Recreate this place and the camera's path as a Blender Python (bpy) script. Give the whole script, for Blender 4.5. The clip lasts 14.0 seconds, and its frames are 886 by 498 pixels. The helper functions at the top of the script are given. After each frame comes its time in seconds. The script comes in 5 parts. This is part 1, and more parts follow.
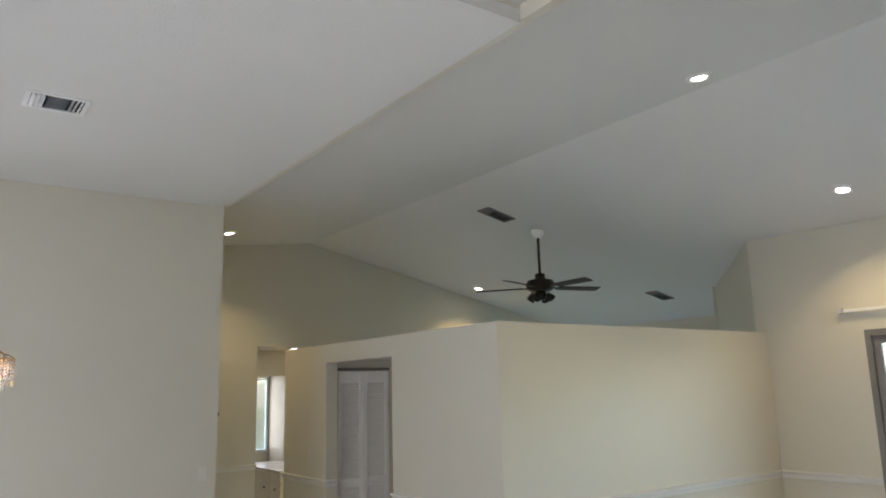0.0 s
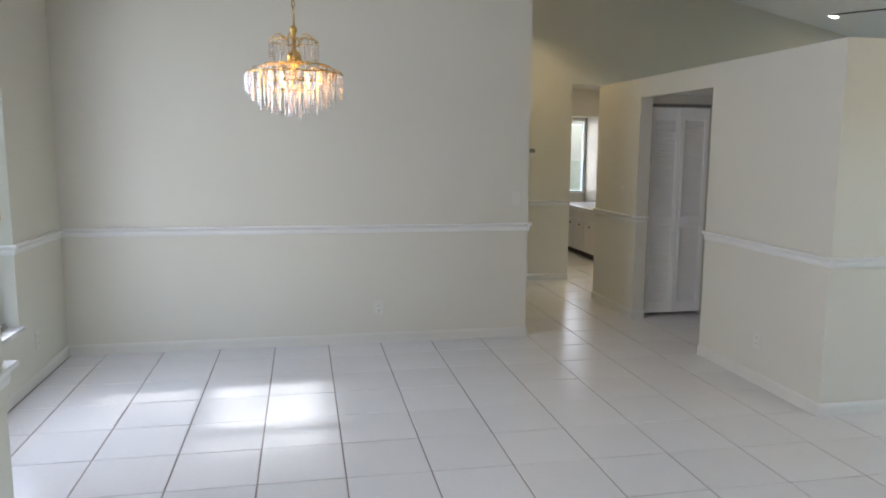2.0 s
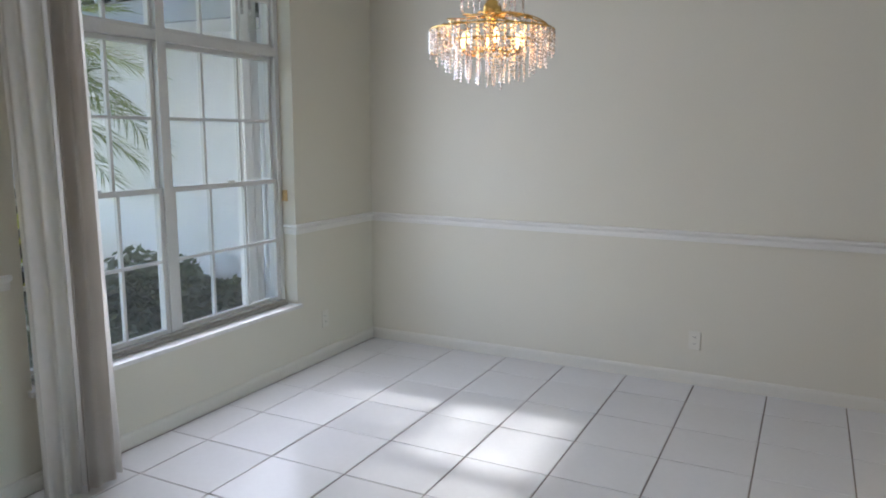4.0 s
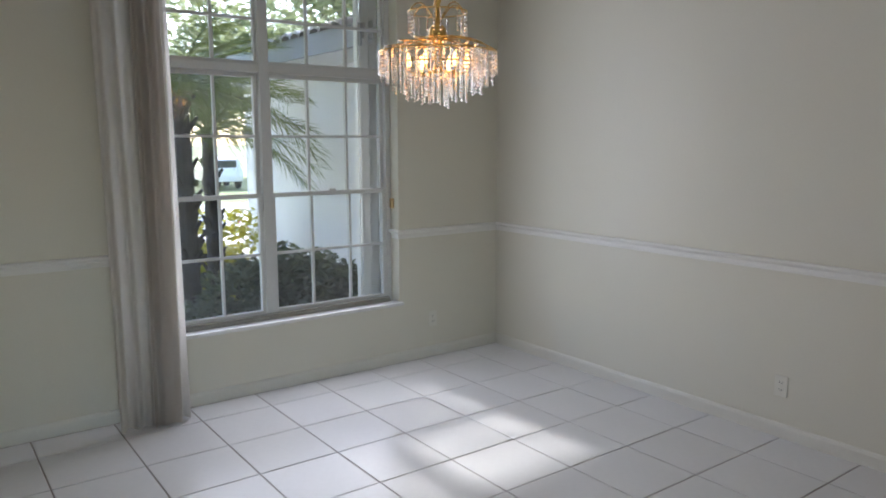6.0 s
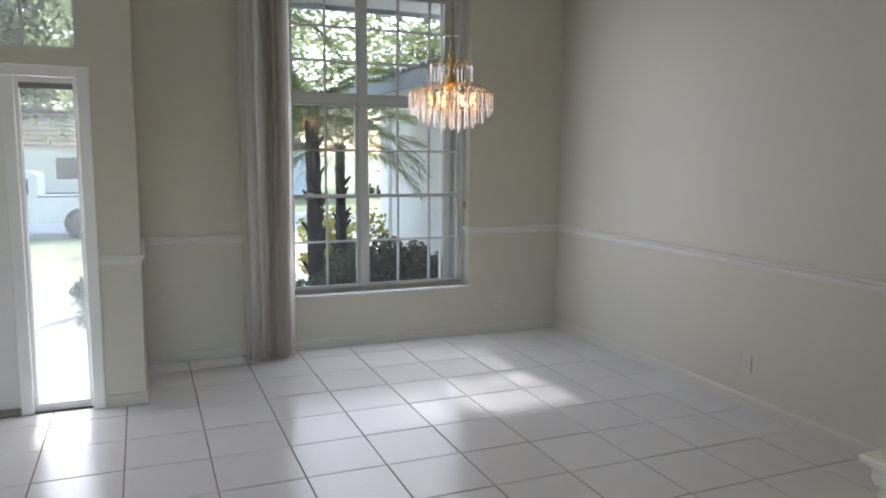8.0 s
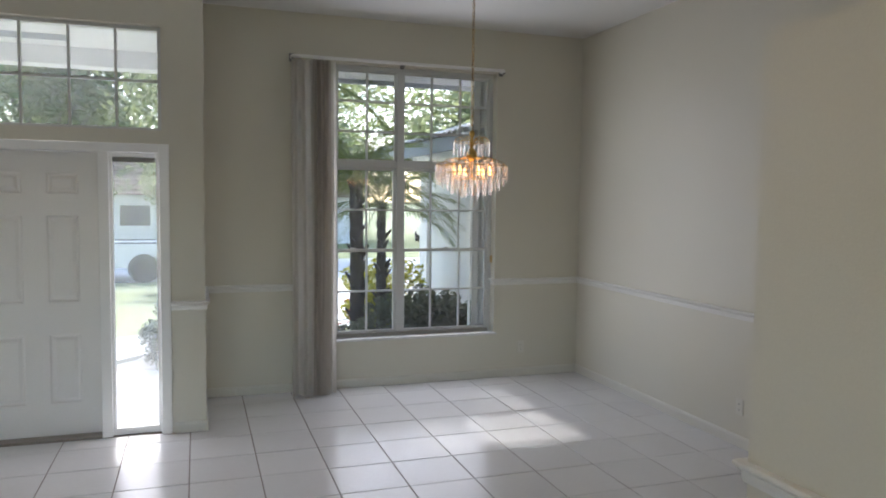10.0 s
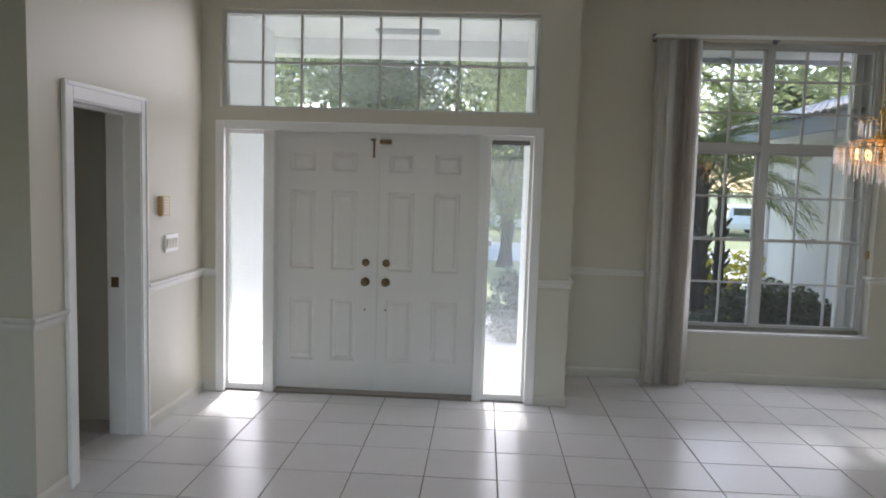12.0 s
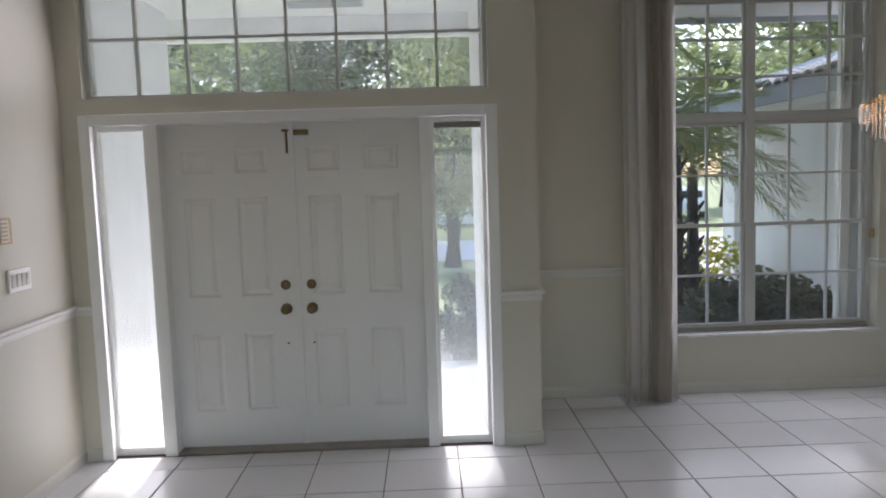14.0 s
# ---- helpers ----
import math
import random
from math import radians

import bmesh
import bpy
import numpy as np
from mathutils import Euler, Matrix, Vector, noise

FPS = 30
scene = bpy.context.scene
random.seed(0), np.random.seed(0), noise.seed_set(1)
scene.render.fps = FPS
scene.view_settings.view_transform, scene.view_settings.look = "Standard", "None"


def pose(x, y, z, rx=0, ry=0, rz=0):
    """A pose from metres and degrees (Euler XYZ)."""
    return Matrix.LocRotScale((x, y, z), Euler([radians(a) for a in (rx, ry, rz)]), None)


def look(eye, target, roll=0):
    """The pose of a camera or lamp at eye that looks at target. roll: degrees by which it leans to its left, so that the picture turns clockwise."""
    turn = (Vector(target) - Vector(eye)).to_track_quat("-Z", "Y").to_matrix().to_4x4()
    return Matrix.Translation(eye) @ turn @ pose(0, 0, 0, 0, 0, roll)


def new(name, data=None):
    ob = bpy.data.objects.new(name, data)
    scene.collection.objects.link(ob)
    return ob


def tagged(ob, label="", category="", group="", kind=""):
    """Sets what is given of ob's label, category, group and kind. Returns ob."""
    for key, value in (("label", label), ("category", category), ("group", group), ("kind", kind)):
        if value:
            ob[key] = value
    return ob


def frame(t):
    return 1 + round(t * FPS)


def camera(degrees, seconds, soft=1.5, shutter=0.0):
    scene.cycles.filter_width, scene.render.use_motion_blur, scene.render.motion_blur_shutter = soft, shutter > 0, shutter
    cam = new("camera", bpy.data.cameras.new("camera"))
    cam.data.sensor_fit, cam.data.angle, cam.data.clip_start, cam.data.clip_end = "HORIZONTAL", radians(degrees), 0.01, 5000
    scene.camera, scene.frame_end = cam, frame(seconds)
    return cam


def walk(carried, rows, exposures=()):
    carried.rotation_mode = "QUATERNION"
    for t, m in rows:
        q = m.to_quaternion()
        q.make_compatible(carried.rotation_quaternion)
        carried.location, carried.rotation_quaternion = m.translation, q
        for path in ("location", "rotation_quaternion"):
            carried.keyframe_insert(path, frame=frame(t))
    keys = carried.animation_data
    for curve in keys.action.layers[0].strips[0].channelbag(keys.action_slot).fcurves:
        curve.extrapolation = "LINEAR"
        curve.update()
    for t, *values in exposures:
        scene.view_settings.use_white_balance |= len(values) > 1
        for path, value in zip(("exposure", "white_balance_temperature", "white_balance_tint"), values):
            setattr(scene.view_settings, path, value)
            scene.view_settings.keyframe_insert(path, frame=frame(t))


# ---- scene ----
cam = camera(62.7, 14.0, soft=1.9)
EXPOSURES = [(0, 2.88, 6250, 10), (1.5, 2.99, 5950, 11), (3.0, 2.88, 6000, 11), (5.5, 2.54, 6150, 12), (7.5, 2.44, 6250, 12), (11, 2.18, 6350, 12), (14, 1.89, 6350, 14)]
PATH = [
    (0, (1.598, -5.917, 1.772), (2.750, -4.327, 2.149), -1.5),
    (0.2, (1.617, -5.905, 1.748), (2.714, -4.258, 2.039), -1.7),
    (0.4, (1.614, -5.921, 1.695), (2.664, -4.227, 1.873), -0.3),
    (0.6, (1.625, -5.889, 1.657), (2.596, -4.142, 1.763), -0.3),
    (1, (1.583, -5.883, 1.630), (2.303, -4.018, 1.557), -0.2),
    (1.5, (1.634, -5.902, 1.571), (2.133, -3.977, 1.358), 1.8),
    (2, (1.770, -5.800, 1.590), (2.146, -3.856, 1.312), 0.4),
    (2.5, (1.990, -5.490, 1.568), (2.005, -3.497, 1.396), 4.2),
    (3, (2.275, -5.241, 1.555), (1.869, -3.296, 1.326), 3.1),
    (5.3, (3.775, -3.959, 1.534), (2.465, -2.478, 1.235), 0.2),
    (5.5, (3.898, -3.911, 1.525), (2.493, -2.505, 1.307), 0.9),
    (6, (4.309, -3.698, 1.586), (2.717, -2.524, 1.295), -0.1),
    (6.5, (4.716, -3.563, 1.535), (3.035, -2.513, 1.263), 0.8),
    (7, (5.089, -3.458, 1.543), (3.365, -2.479, 1.280), 2.0),
    (7.5, (5.481, -3.525, 1.590), (3.679, -2.729, 1.244), 4.1),
    (7.7, (5.619, -3.543, 1.596), (3.802, -2.756, 1.311), 1.4),
    (10, (6.485, -3.645, 1.726), (4.597, -3.003, 1.591), 0.7),
    (10.5, (6.490, -3.690, 1.715), (4.537, -3.277, 1.584), 2.0),
    (11, (6.487, -3.860, 1.633), (4.495, -3.693, 1.565), 1.9),
    (11.5, (6.428, -4.147, 1.670), (4.431, -4.173, 1.573), 1.2),
    (12, (6.384, -4.253, 1.692), (4.396, -4.359, 1.503), 1.7),
    (12.5, (6.114, -4.310, 1.633), (4.129, -4.453, 1.434), 1.6),
    (13, (5.825, -4.402, 1.648), (3.841, -4.584, 1.470), 1.6),
    (13.5, (5.552, -4.417, 1.655), (3.565, -4.495, 1.444), -0.3),
    (14, (5.304, -4.261, 1.655), (3.313, -4.219, 1.465), -1.8),
]
walk(cam, [(t, look(eye, target, roll)) for t, eye, target, roll in PATH], EXPOSURES)

# ---- sky, sun, lamps in the openings ----
world = bpy.data.worlds.new("sky")
scene.world = world
world.use_nodes = True
sky = world.node_tree.nodes.new("ShaderNodeTexSky")
sky.sky_type = "NISHITA"
sky.sun_disc = False
SUN_UP, SUN_TURN = 44.0, 273.0
sky.sun_elevation, sky.sun_rotation = radians(SUN_UP), radians(SUN_TURN)
background = world.node_tree.nodes["Background"]
background.inputs["Strength"].default_value = 0.15
world.node_tree.links.new(sky.outputs["Color"], background.inputs["Color"])

sun_data = bpy.data.lights.new("sun", "SUN")
sun_data.energy, sun_data.angle, sun_data.color = 2.1, radians(4.0), (1.0, 0.975, 0.95)
sun = new("sun", sun_data)
sun.matrix_world = look((-8.0, -0.40, 7.73), (0, 0, 0))


def window_lamp(name, place, target, width, height, watts, color=(0.86, 0.878, 1.0)):
    """Sky light that enters by an opening."""
    data = bpy.data.lights.new(name, "AREA")
    data.shape, data.size, data.size_y = "RECTANGLE", width, height
    data.energy, data.color = watts, color
    ob = new(name, data)
    ob.matrix_world = look(place, target)
    return ob


for z in (0.76, 1.36, 1.96, 2.56):
    window_lamp("dining_window_light", (0.04, -1.73, z), (1.04, -1.73, z - 0.20), 1.44, 0.52, 1.2)
window_lamp("transom_light", (0.955, -5.065, 2.55), (1.955, -5.065, 2.28), 2.28, 0.60, 2.7, (0.92, 0.88, 0.96))
window_lamp("sidelight_light", (0.870, -6.08, 1.02), (4, -6.08, 1.02), 0.24, 1.85, 1.0, (0.92, 0.88, 0.96))
window_lamp("sidelight_light", (0.870, -4.055, 1.02), (4, -4.055, 1.02), 0.24, 1.85, 1.0, (0.92, 0.88, 0.96))
window_lamp("slider_light", (8.12, -4.6, 1.1), (5, -4.6, 1.1), 3.0, 1.9, 0.85, (0.95, 0.91, 0.86))
# Weak warm fill added at an unseen family room opening, not plain sky light.
window_lamp("family_room_fill", (10.15, 1.0, 1.2), (7, 1.0, 1.2), 2.3, 1.6, 0.06, (1.0, 0.88, 0.68))
window_lamp("kitchen_window_light", (5.96, 5.57, 1.45), (5.96, 4.0, 1.45), 0.7, 1.1, 0.8, (1.0, 0.93, 0.90))


def bulb_light(name, place, watts, radius, color):
    data = bpy.data.lights.new(name, "POINT")
    data.energy, data.shadow_soft_size, data.color = watts, radius, color
    ob = new(name, data)
    ob.location = place
    return ob


bulb_light("chandelier_light", (1.74, -1.83, 1.93), 0.14, 0.05, (1.0, 0.66, 0.34))
for place in ((5.38, -3.44, 3.56), (7.45, -3.26, 3.18), (4.23, 1.65, 3.39), (7.92, 1.99, 3.08), (5.60, 2.95, 2.31)):
    data = bpy.data.lights.new("downlight_light", "SPOT")
    data.energy, data.shadow_soft_size, data.spot_size, data.spot_blend, data.color = 5.2, 0.05, radians(125), 0.7, (1.0, 0.74, 0.38)
    new("downlight_light", data).location = place


# ---- materials ----
def material(name, color, rough=0.5, metal=0.0, vary=0.06, scale=3.0, fine=40.0, bump=0.05, bump_scale=None, **extra):
    """A principled surface whose colour varies at two scales, with fine relief."""
    m = bpy.data.materials.new(name)
    m.use_nodes = True
    nodes, links = m.node_tree.nodes, m.node_tree.links
    shader = nodes["Principled BSDF"]
    place = nodes.new("ShaderNodeTexCoord")
    large, small = nodes.new("ShaderNodeTexNoise"), nodes.new("ShaderNodeTexNoise")
    large.inputs["Scale"].default_value, large.inputs["Detail"].default_value = scale, 4
    small.inputs["Scale"].default_value, small.inputs["Detail"].default_value = fine, 3
    for n in (large, small):
        links.new(place.outputs["Object"], n.inputs["Vector"])
    add = nodes.new("ShaderNodeMath")
    add.operation = "ADD"
    links.new(large.outputs["Fac"], add.inputs[0])
    links.new(small.outputs["Fac"], add.inputs[1])
    ramp = nodes.new("ShaderNodeMapRange")
    ramp.inputs["From Min"].default_value, ramp.inputs["From Max"].default_value = 0.6, 1.4
    ramp.inputs["To Min"].default_value, ramp.inputs["To Max"].default_value = 1 - vary, 1 + vary
    links.new(add.outputs[0], ramp.inputs["Value"])
    tint = nodes.new("ShaderNodeMix")
    tint.data_type, tint.blend_type = "RGBA", "MULTIPLY"
    tint.inputs["Factor"].default_value = 1.0
    tint.inputs["A"].default_value = (*color, 1)
    links.new(ramp.outputs["Result"], tint.inputs["B"])
    links.new(tint.outputs["Result"], shader.inputs["Base Color"])
    shader.inputs["Metallic"].default_value = metal
    gloss = nodes.new("ShaderNodeMapRange")
    gloss.inputs["To Min"].default_value, gloss.inputs["To Max"].default_value = rough * 0.85, min(1.0, rough * 1.15)
    links.new(large.outputs["Fac"], gloss.inputs["Value"])
    links.new(gloss.outputs["Result"], shader.inputs["Roughness"])
    if bump:
        relief = nodes.new("ShaderNodeBump")
        relief.inputs["Strength"].default_value, relief.inputs["Distance"].default_value = bump, 0.01
        grain = small
        if bump_scale:
            grain = nodes.new("ShaderNodeTexNoise")
            grain.inputs["Scale"].default_value, grain.inputs["Detail"].default_value = bump_scale, 4
            links.new(place.outputs["Object"], grain.inputs["Vector"])
        links.new(grain.outputs["Fac"], relief.inputs["Height"])
        links.new(relief.outputs["Normal"], shader.inputs["Normal"])
    for key, value in extra.items():
        shader.inputs[key.replace("_", " ")].default_value = value
    return m


def lit(name, color, strength):
    m = bpy.data.materials.new(name)
    m.use_nodes = True
    shader = m.node_tree.nodes["Principled BSDF"]
    shader.inputs["Base Color"].default_value = (*color, 1)
    shader.inputs["Emission Color"].default_value = (*color, 1)
    shader.inputs["Emission Strength"].default_value = strength
    return m


def by_piece(m, amount):
    """Lets a material differ a little from one piece to the next."""
    nodes, links = m.node_tree.nodes, m.node_tree.links
    shader = nodes["Principled BSDF"]
    source = shader.inputs["Base Color"].links[0].from_socket
    info = nodes.new("ShaderNodeObjectInfo")
    spread = nodes.new("ShaderNodeMapRange")
    spread.inputs["To Min"].default_value, spread.inputs["To Max"].default_value = 1 - amount, 1 + amount
    links.new(info.outputs["Random"], spread.inputs["Value"])
    mix = nodes.new("ShaderNodeMix")
    mix.data_type, mix.blend_type = "RGBA", "MULTIPLY"
    mix.inputs["Factor"].default_value = 1.0
    links.new(source, mix.inputs["A"])
    links.new(spread.outputs["Result"], mix.inputs["B"])
    links.new(mix.outputs["Result"], shader.inputs["Base Color"])
    return m


PAINT = material("cream_wall_paint", (0.645, 0.612, 0.515), 0.42, vary=0.025, scale=1.2, fine=90, bump=0.10, bump_scale=160)
CEILING = material("white_ceiling_paint", (0.73, 0.72, 0.69), 0.75, vary=0.025, scale=1.0, fine=60, bump=0.25, bump_scale=70)
RAIL_PAINT = material("white_rail_paint", (0.73, 0.715, 0.67), 0.35, vary=0.03, scale=4, fine=60, bump=0.03)
BASE_PAINT = material("cream_baseboard_paint", (0.66, 0.635, 0.565), 0.35, vary=0.03, scale=4, fine=60, bump=0.03)
TRIM = material("white_gloss_trim", (0.89, 0.885, 0.865), 0.3, vary=0.02, scale=4, fine=60, bump=0.02)
TILE = by_piece(material("white_glazed_tile", (0.67, 0.665, 0.655), 0.23, vary=0.03, scale=2.2, fine=30, bump=0.035, bump_scale=9), 0.025)
TILE_REST = material("white_glazed_tile_far", (0.67, 0.665, 0.655), 0.23, vary=0.03, scale=2.2, fine=30, bump=0.035, bump_scale=9)
GROUT = material("brown_grout", (0.20, 0.165, 0.14), 0.9, vary=0.2, scale=5, fine=120, bump=0.2)
DOOR_PAINT = material("white_door_paint", (0.86, 0.84, 0.81), 0.3, vary=0.02, scale=3, fine=70, bump=0.03)
TRACK = material("soiled_window_track", (0.30, 0.285, 0.25), 0.6, vary=0.2, scale=9, fine=70, bump=0.08)
THRESHOLD = material("worn_bronze_threshold", (0.30, 0.265, 0.225), 0.5, metal=0.2, vary=0.2, scale=9, fine=70, bump=0.05)
ALUMINIUM = material("white_window_aluminium", (0.62, 0.62, 0.60), 0.35, vary=0.05, scale=5, fine=60, bump=0.03)
GREY_METAL = material("grey_metal", (0.22, 0.21, 0.20), 0.5, metal=0.3, vary=0.1, scale=6)
# Near-black that puts the shade of vent and socket hollows into colour.
DARK = material("hollow_shade_black", (0.02, 0.02, 0.02), 0.8, vary=0.2, bump=0)
MARBLE = material("white_marble", (0.72, 0.71, 0.69), 0.22, vary=0.14, scale=7, fine=25, bump=0.02)
BRASS = material("polished_brass", (0.62, 0.40, 0.12), 0.18, metal=1.0, vary=0.08, scale=20, fine=90, bump=0.02)
OLD_BRASS = material("aged_brass", (0.20, 0.145, 0.08), 0.3, metal=1.0, vary=0.2, scale=30, fine=120, bump=0.05)
PLASTIC = material("ivory_plastic", (0.68, 0.655, 0.575), 0.35, vary=0.02, scale=12, bump=0.01)
BEIGE_PLASTIC = material("yellowed_plastic", (0.56, 0.38, 0.17), 0.4, vary=0.06, scale=14, bump=0.02)
FAN_DARK = material("dark_bronze", (0.035, 0.028, 0.022), 0.35, metal=0.6, vary=0.15, scale=15)
FAN_WOOD = material("dark_walnut", (0.035, 0.023, 0.015), 0.65, vary=0.25, scale=8, fine=60)
# Clear crystal; the amber of the lit bulbs is put into its tint.
CRYSTAL = material("amber_tinted_crystal", (0.96, 0.79, 0.66), 0.02, vary=0.0, bump=0, Transmission_Weight=1.0, IOR=1.55)


def hazy_glass(name, haze):
    """Clear pane: see-through, mirror gloss by angle, and a thin film that scatters daylight, put in for the bright
    haze over the view.
    """
    m = bpy.data.materials.new(name)
    m.use_nodes = True
    nodes, links = m.node_tree.nodes, m.node_tree.links
    nodes.remove(nodes["Principled BSDF"])
    clear, gloss, film = nodes.new("ShaderNodeBsdfTransparent"), nodes.new("ShaderNodeBsdfGlossy"), nodes.new("ShaderNodeBsdfTranslucent")
    clear.inputs["Color"].default_value = (0.985, 0.99, 0.99, 1)
    gloss.inputs["Roughness"].default_value = 0.01
    film.inputs["Color"].default_value = (0.95, 0.96, 1.0, 1)
    facing, curve, fresnel = nodes.new("ShaderNodeLayerWeight"), nodes.new("ShaderNodeMath"), nodes.new("ShaderNodeMapRange")
    facing.inputs["Blend"].default_value = 0.5
    curve.operation = "POWER"
    curve.inputs[1].default_value = 5.0
    fresnel.inputs["To Min"].default_value, fresnel.inputs["To Max"].default_value = 0.04, 1.0
    links.new(facing.outputs["Facing"], curve.inputs[0])
    links.new(curve.outputs["Value"], fresnel.inputs["Value"])
    sheen, veil = nodes.new("ShaderNodeMixShader"), nodes.new("ShaderNodeMixShader")
    links.new(fresnel.outputs["Result"], sheen.inputs["Fac"])
    links.new(clear.outputs["BSDF"], sheen.inputs[1])
    links.new(gloss.outputs["BSDF"], sheen.inputs[2])
    mottle, spread = nodes.new("ShaderNodeTexNoise"), nodes.new("ShaderNodeMapRange")
    mottle.inputs["Scale"].default_value = 3.0
    spread.inputs["To Min"].default_value, spread.inputs["To Max"].default_value = haze * 0.4, haze * 1.6
    links.new(mottle.outputs["Fac"], spread.inputs["Value"])
    links.new(spread.outputs["Result"], veil.inputs["Fac"])
    links.new(sheen.outputs["Shader"], veil.inputs[1])
    links.new(film.outputs["BSDF"], veil.inputs[2])
    links.new(veil.outputs["Shader"], nodes["Material Output"].inputs["Surface"])
    return m


# Haze amounts: the door panes veil the view more.
GLASS = hazy_glass("window_glass", 0.024)
DOOR_GLASS = hazy_glass("hazy_door_glass", 0.14)
BULB = lit("candle_bulb", (1.0, 0.46, 0.13), 2.2)
LAMP_GLOW = lit("downlight_glow", (1.0, 0.86, 0.66), 6)
LINING = material("taupe_curtain_lining", (0.60, 0.55, 0.49), 0.9, vary=0.06, scale=6, fine=300, bump=0.15, bump_scale=600)
CABINET = material("white_cabinet", (0.78, 0.74, 0.68), 0.4, vary=0.03, scale=4)
BLIND = material("white_blind", (0.85, 0.85, 0.84), 0.6, vary=0.03, scale=5)
STUCCO = material("white_stucco", (0.84, 0.84, 0.85), 0.9, vary=0.06, scale=1.5, fine=30, bump=0.5, bump_scale=45)
CONCRETE = material("pale_concrete", (0.60, 0.59, 0.57), 0.85, vary=0.09, scale=0.8, fine=14, bump=0.2, bump_scale=60)
ASPHALT = material("grey_asphalt", (0.16, 0.16, 0.16), 0.9, vary=0.12, scale=0.7, fine=40, bump=0.3, bump_scale=120)
GRASS = material("lawn", (0.20, 0.23, 0.10), 0.9, vary=0.3, scale=0.5, fine=9, bump=0.6, bump_scale=40)
MULCH = material("grey_gravel", (0.33, 0.30, 0.27), 0.95, vary=0.35, scale=9, fine=60, bump=0.8, bump_scale=40)
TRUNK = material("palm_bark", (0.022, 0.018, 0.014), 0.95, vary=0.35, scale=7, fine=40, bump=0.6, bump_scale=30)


def leaf(name, color, through_color, share=0.5, vary=0.35):
    """A thin leaf or cloth that also lets light through."""
    m = material(name, color, 0.55, vary=vary, scale=3, fine=30, bump=0.0)
    nodes, links = m.node_tree.nodes, m.node_tree.links
    shader = nodes["Principled BSDF"]
    glow = nodes.new("ShaderNodeBsdfTranslucent")
    glow.inputs["Color"].default_value = (*through_color, 1)
    mix = nodes.new("ShaderNodeMixShader")
    mix.inputs["Fac"].default_value = share
    links.new(shader.outputs["BSDF"], mix.inputs[1])
    links.new(glow.outputs["BSDF"], mix.inputs[2])
    links.new(mix.outputs["Shader"], nodes["Material Output"].inputs["Surface"])
    return m


CLOTH = leaf("white_curtain_cloth", (0.80, 0.77, 0.73), (0.80, 0.77, 0.71), 0.35, 0.05)
PALM = leaf("palm_leaf", (0.10, 0.125, 0.045), (0.22, 0.27, 0.07), 0.45)
LEAF = leaf("tree_leaf", (0.10, 0.14, 0.06), (0.22, 0.27, 0.10), 0.5)
LEAF_LIGHT = leaf("light_tree_leaf", (0.17, 0.20, 0.11), (0.31, 0.35, 0.16), 0.5)
SHRUB = leaf("dark_shrub_leaf", (0.12, 0.145, 0.095), (0.14, 0.17, 0.07), 0.3)
CROTON = leaf("yellow_green_leaf", (0.34, 0.36, 0.04), (0.55, 0.52, 0.05), 0.5)
FLOWER = material("orange_flower", (0.65, 0.16, 0.04), 0.6, vary=0.2, scale=5, bump=0.0)
ROOF = material("grey_roof_tile", (0.52, 0.51, 0.51), 0.8, vary=0.2, scale=2, fine=20, bump=0.3)
ROOF_BROWN = material("brown_roof_tile", (0.26, 0.19, 0.16), 0.85, vary=0.2, scale=2, fine=20, bump=0.3)
FASCIA = material("grey_fascia_paint", (0.42, 0.44, 0.48), 0.6, vary=0.05, scale=3)
CAR_WHITE = material("white_car_paint", (0.84, 0.84, 0.84), 0.35, vary=0.02, scale=1, bump=0.0)
CAR_GLASS = material("dark_car_glass", (0.03, 0.035, 0.04), 0.05, vary=0.1, scale=1, bump=0.0)
RUBBER = material("black_rubber", (0.02, 0.02, 0.02), 0.8, vary=0.2, scale=10)
CHROME = material("alloy", (0.6, 0.6, 0.6), 0.3, metal=0.9, vary=0.05, scale=10)
RED_LENS = material("red_lens", (0.45, 0.02, 0.02), 0.2, vary=0.05, scale=10, bump=0.0)


# ---- shapes ----
def mesh_of(name, bm, mat, smooth=False):
    me = bpy.data.meshes.new(name)
    bm.to_mesh(me)
    bm.free()
    me.materials.append(mat)
    if smooth:
        for p in me.polygons:
            p.use_smooth = True
    return me


def part(name, bm, mat, parent, label="", smooth=False):
    ob = new(name, mesh_of(name, bm, mat, smooth))
    ob.parent = parent
    return tagged(ob, label)


def thing(name, place, label, category, group="", kind=""):
    ob = new(name)
    ob.empty_display_size = 0.1
    ob.matrix_world = place if isinstance(place, Matrix) else Matrix.Translation(place)
    return tagged(ob, label, category, group, kind)


def solid(name, bm, mat, label, category, kind="structure", smooth=False):
    return tagged(new(name, mesh_of(name, bm, mat, smooth)), label, category, "", kind)


def box(bm, x0, y0, z0, x1, y1, z1, bevel=0.0):
    made = bmesh.ops.create_cube(bm, size=1.0)
    verts = made["verts"]
    for v in verts:
        v.co = Vector(((x0 + x1) / 2 + v.co.x * (x1 - x0), (y0 + y1) / 2 + v.co.y * (y1 - y0), (z0 + z1) / 2 + v.co.z * (z1 - z0)))
    if bevel:
        edges = list({e for v in verts for e in v.link_edges})
        bmesh.ops.bevel(bm, geom=edges, offset=bevel, segments=2, affect="EDGES", profile=0.5)
    return bm


def boxes(*rows, bevel=0.0):
    bm = bmesh.new()
    for r in rows:
        box(bm, *r, bevel=bevel)
    return bm


